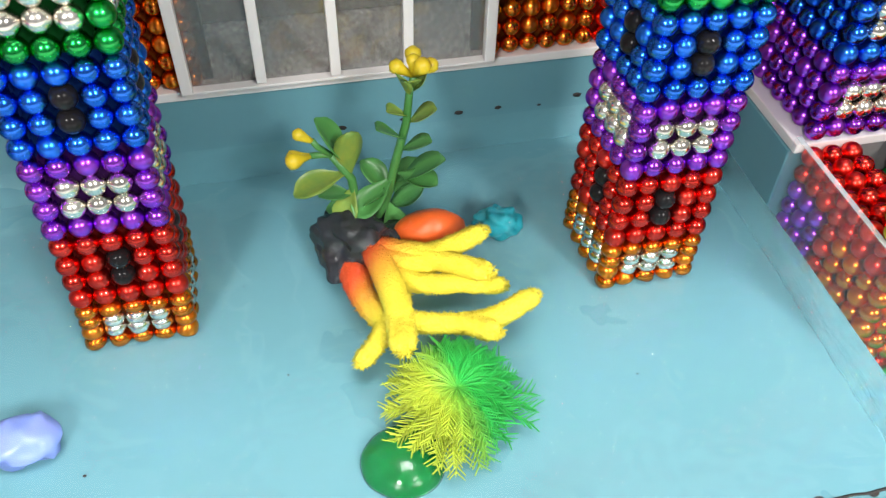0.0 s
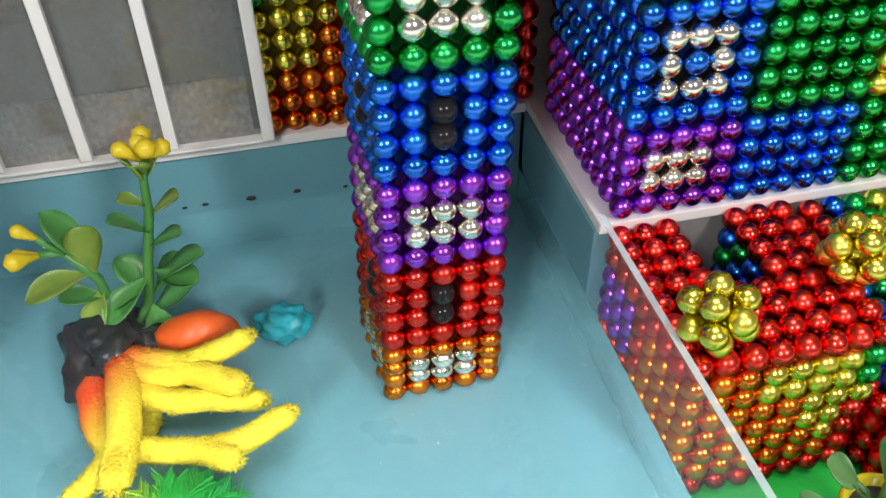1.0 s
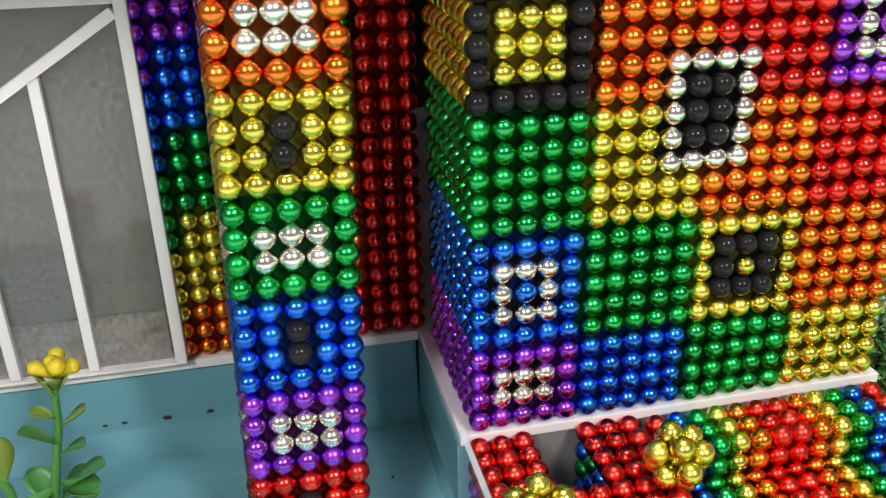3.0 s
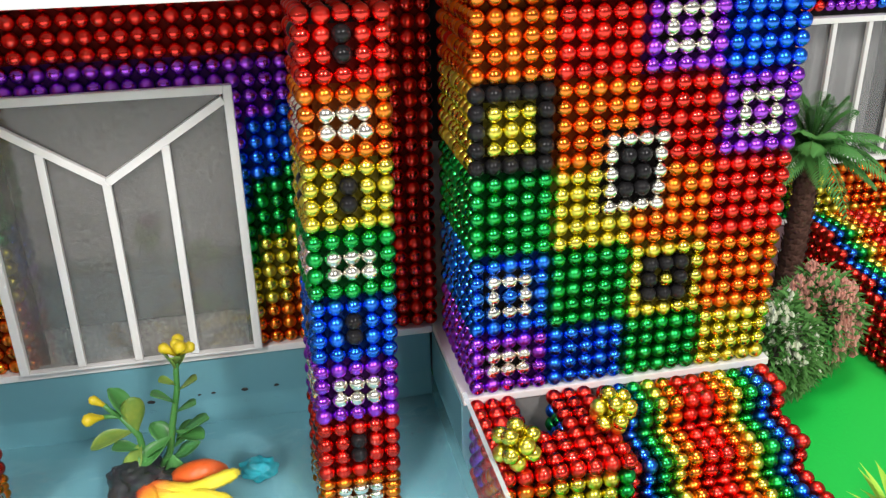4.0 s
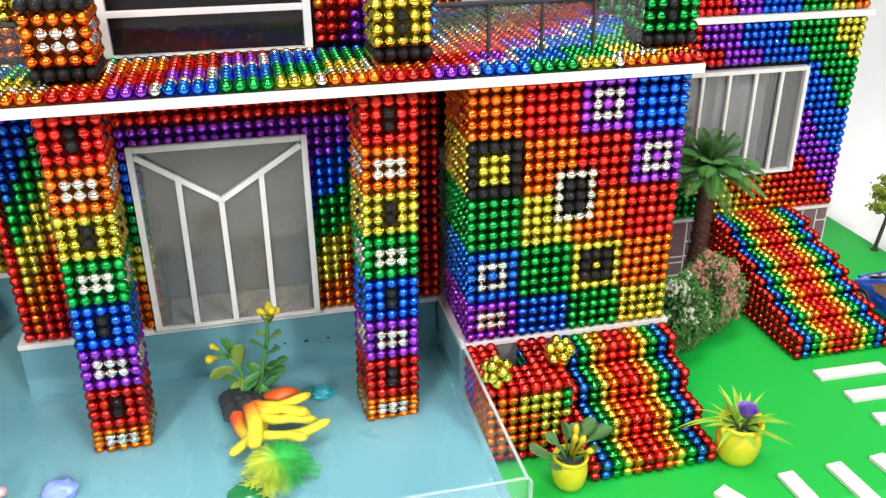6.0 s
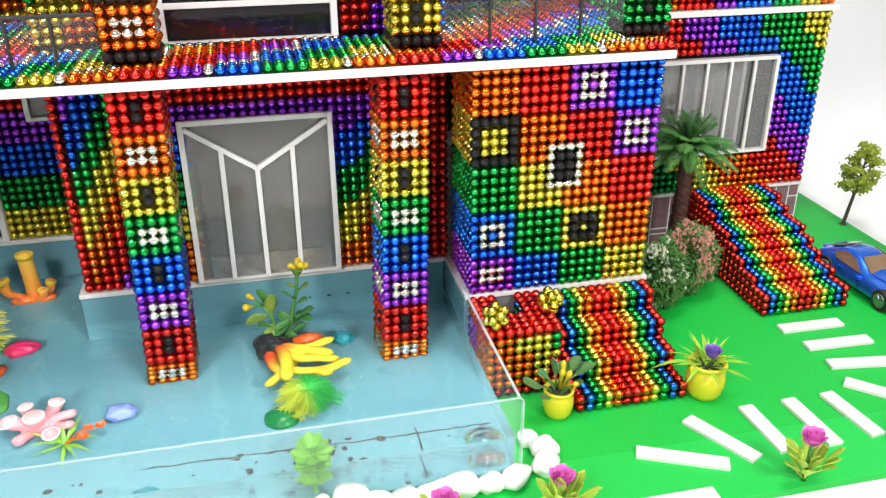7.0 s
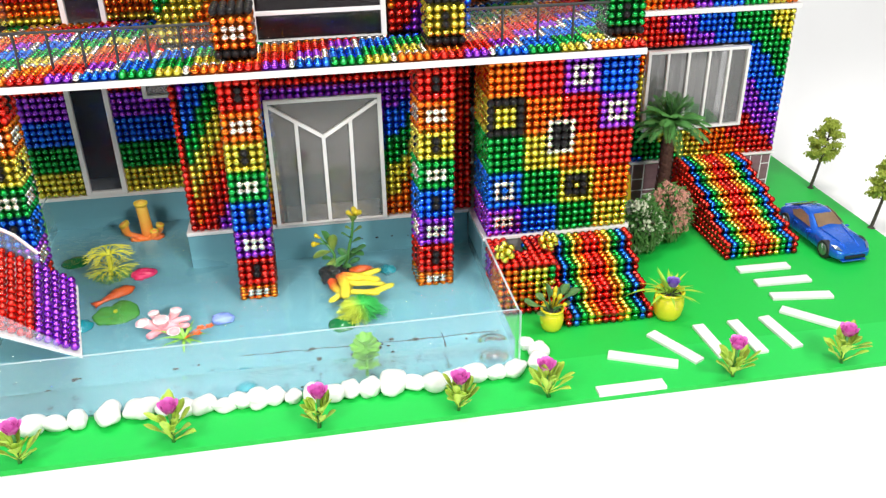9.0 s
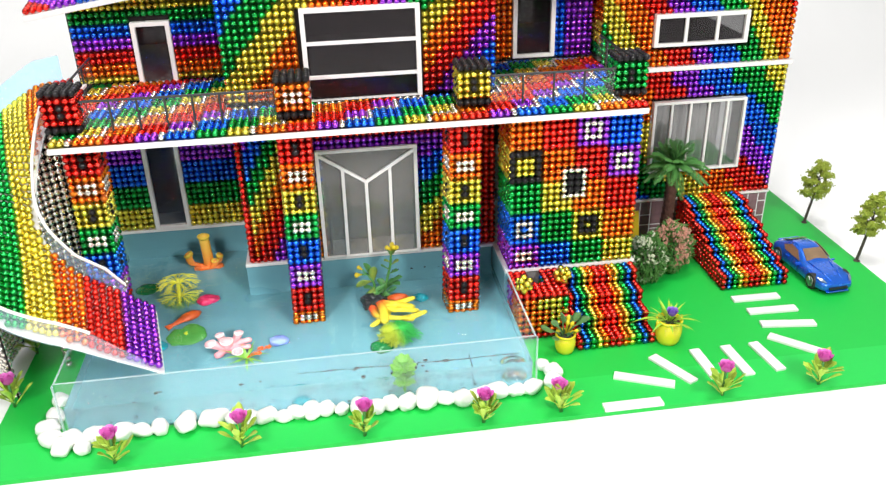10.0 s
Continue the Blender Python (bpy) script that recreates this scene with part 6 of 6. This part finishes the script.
pad("green_gem", -0.103, -0.0455, 0.0088, M_GEM_G, "round green glass gem on the pool floor", 0.005)
pad("green_gem", -0.288, 0.072, 0.0095, M_GEM_G, "round dark green glass gem on the pool floor", 0.004, seed=2)
pad("lily_pad", -0.2475, -0.004, 0.0148, M_PADG, "flat green lily leaf on the pool floor", 0.0022, 0.35, 3)
heart = bpy.data.objects["lily_pad"]
bm = bmesh.new()
blob(bm, (0.001, 0.0, 0.0023), (0.0022, 0.0016, 0.0006), 0.6, 1.6, 3, 8.0)
part("heart", bm, M_UMBEL, heart, "yellow moulded middle", smooth=True)
pad("teal_gem", -0.268, -0.017, 0.0085, M_GEM_T, "round teal glass gem on the pool floor", 0.0045, seed=4)
pad("clear_gem", -0.0135, -0.083, 0.0095, clear("clear_gem_glass", (0.62, 0.72, 0.76), 1.75, 0.02), "large clear glass gem in the pool corner", 0.006, seed=6)
pad("teal_gem", -0.162, -0.088, 0.007, M_GEM_T, "round teal glass gem by the front glass", 0.005, seed=7)


def teal_rock(x, y):
    ob = thing("teal_rock", x, y, BED, "crumpled teal plastic stone on the pool floor", "stone")
    bm = bmesh.new()
    blob(bm, (0, 0, 0.0042), (0.0058, 0.0050, 0.0048), 0.42, 2.3, 4, 4.0, -0.004)
    part("stone", bm, M_GEM_T, ob, smooth=True)


def violet_gem(x, y):
    ob = thing("violet_gem", x, y, BED, "lumpy cut violet glass gem on the pool floor", "glass gem")
    bm = bmesh.new()
    blob(bm, (0, 0, 0.0036), (0.0072, 0.0062, 0.0042), 0.40, 2.2, 3, 11.0, -0.0034)
    part("stone", bm, M_GEM_V, ob, smooth=True)


def orange_stone(x, y):
    ob = thing("orange_stone", x, y, BED, "smooth bright orange pebble behind the coral", "stone")
    bm = bmesh.new()
    blob(bm, (0, 0, 0.008), (0.0092, 0.0062, 0.0082), 0.12, 1.0, 3, 2.0, -0.0078)
    part("stone", bm, M_ORANGE, ob, smooth=True)


def toy_fish(x, y, turn):
    ob = thing("toy_fish", x, y, BED, "plain orange plastic fish figure lying on the pool floor", "figure", turn=turn)
    bm = bmesh.new()
    pts = [(-0.0165, 0, 0.003), (-0.0095, 0.0, 0.0034), (-0.004, 0, 0.0044), (0.003, 0, 0.0056), (0.009, 0, 0.0056), (0.014, 0, 0.0042)]
    tube(bm, pts, [0.0036, 0.0019, 0.0036, 0.0060, 0.0054, 0.0014], 14)
    for v in bm.verts:
        v.co.z = 0.0001 + max(0, v.co.z - 0.0001) * 0.75
    part("body", bm, M_ORANGE, ob, smooth=True)


def pink_shell(x, y):
    ob = thing("pink_shell", x, y, BED, "hot pink plastic shell on the pool floor", "shell", turn=10)
    bm = bmesh.new()
    blob(bm, (0.001, 0, 0.004), (0.0090, 0.0078, 0.0056), 0.14, 1.1, 4, 5.0, -0.0038)
    for v in bm.verts:
        a = math.atan2(v.co.y, v.co.x + 0.012)
        v.co.z += 0.0005 * math.sin(a * 26) * max(0.0, min(1.0, (v.co.z - 0.001) / 0.003))
        if v.co.x < -0.004:
            v.co.y *= 1 - 0.55 * min(1.0, (-0.004 - v.co.x) / 0.006)
    part("shell", bm, M_SHELL, ob, smooth=True)


M_WEED = surface("green_weed", (0.10, 0.36, 0.05), 0.4, vary=0.4, scale=120, second=(0.30, 0.52, 0.06))


def grass_tuft(x, y):
    rnd = random.Random(9)
    ob = thing("water_grass", x, y, BED, "green plastic grass with small orange flowers", "water plant")
    for k in range(15):
        a, el = k * 2.4, rnd.uniform(0.4, 1.2)
        bm = bmesh.new()
        blade(bm, (0, 0, 0.0005), (math.cos(a) * math.cos(el), math.sin(a) * math.cos(el), math.sin(el)), rnd.uniform(0.012, 0.022), 0.0020, 0.45, (0, 0, 1), 7, 0.3)
        part("blade", bm, M_WEED, ob, smooth=True)
    for dx, dy, dz in ((0.009, -0.002, 0.008), (0.016, 0.004, 0.009), (0.011, 0.001, 0.012)):
        bm = bmesh.new()
        for k in range(5):
            blade(bm, (dx, dy, dz), (math.cos(k * 1.26), math.sin(k * 1.26), 0.6), 0.0034, 0.0026, 0.1, (0, 0, 1), 3, 0.3)
        tube(bm, [(0, 0, 0.0005), (dx * 0.6, dy * 0.6, dz * 0.8), (dx, dy, dz)], [0.0005, 0.0004, 0.0004], 5)
        part("flower", bm, M_ORANGE, ob, "small orange flower")


M_SPRIG = surface("spring_green_plastic", (0.10, 0.42, 0.03), 0.45, vary=0.35, scale=120, second=(0.26, 0.55, 0.05))


def front_sprig(x, y):
    ob = thing("water_sprig", x, y, BED, "lime plastic sprig standing behind the front glass", "water plant")
    for z, n, el, length in ((0.006, 7, 0.15, 0.0085), (0.0105, 9, 0.45, 0.0105), (0.0165, 8, 0.25, 0.0100), (0.0195, 6, 0.75, 0.0085)):
        for k in range(n):
            a = 2 * math.pi * k / n + z * 90
            bm = bmesh.new()
            paddle(bm, (0, 0, z), (math.cos(a) * math.cos(el), math.sin(a) * math.cos(el), math.sin(el)), length, 0.0056, -0.12, 0.3, 7)
            part("leaf", bm, M_SPRIG, ob, smooth=True)
    bm = bmesh.new()
    tube(bm, [(0, 0, 0), (0, 0, 0.0205)], [0.001, 0.0008], 6)
    part("stem", bm, M_SPRIG, ob)


teal_rock(-0.067, 0.0155)
violet_gem(-0.178, -0.0265)
orange_stone(-0.0855, 0.013)
toy_fish(-0.251, 0.0175, 40)
pink_shell(-0.2375, 0.043)
grass_tuft(-0.201, -0.043)
front_sprig(-0.0915, -0.087)


def floor_seam():
    """Dark joint in the pool floor with a branch to the front glass."""
    bm = bmesh.new()
    runs = ([(-0.165, -0.068), (-0.137, -0.0685), (-0.043, -0.071), (-0.007, -0.0715)], [(-0.0425, -0.0665), (-0.042, -0.090)])
    rnd = random.Random(2)
    for run in runs:
        for (xa, ya), (xb, yb) in zip(run, run[1:]):
            n = max(4, int(math.hypot(xb - xa, yb - ya) / 0.006))
            pts = [(xa + (xb - xa) * k / n, ya + (yb - ya) * k / n + rnd.uniform(-0.00012, 0.00012), BED) for k in range(n + 1)]
            tube(bm, pts, [rnd.uniform(0.00034, 0.00052) for _ in pts], 5)
    return tagged(part("floor_seam", bm, M_GRIT), "dark open joint in the pool floor", "seam", kind="structure")


floor_seam()


def grit():
    rnd = random.Random(31)
    bm = bmesh.new()
    for k in range(90):
        x = rnd.uniform(-0.30, -0.01) if k % 3 else rnd.uniform(-0.15, -0.01)
        y = rnd.uniform(-0.094, -0.066) if k < 62 else rnd.uniform(-0.06, 0.12)
        r = rnd.uniform(0.0006, 0.0026) if k < 62 else rnd.uniform(0.0002, 0.0005)
        if y > 0.044 and x > -0.2:
            continue
        blob(bm, (x, y, BED + 0.0001), (r, r * rnd.uniform(0.5, 1), 0.0003), 0.4, 2, 1, k)
    for k in range(7):
        x, z = -0.10 + 0.011 * k + rnd.uniform(-0.004, 0.004), 0.0222 + 0.002 * rnd.random()
        r = rnd.uniform(0.0004, 0.0011)
        blob(bm, (x, 0.0474, z), (r * 1.3, 0.0003, r * 0.7), 0.4, 2, 2, k + 200)
    return tagged(part("grit", bm, M_GRIT), "dark grit scattered over the pool floor", "grit", kind="stuff")


grit()
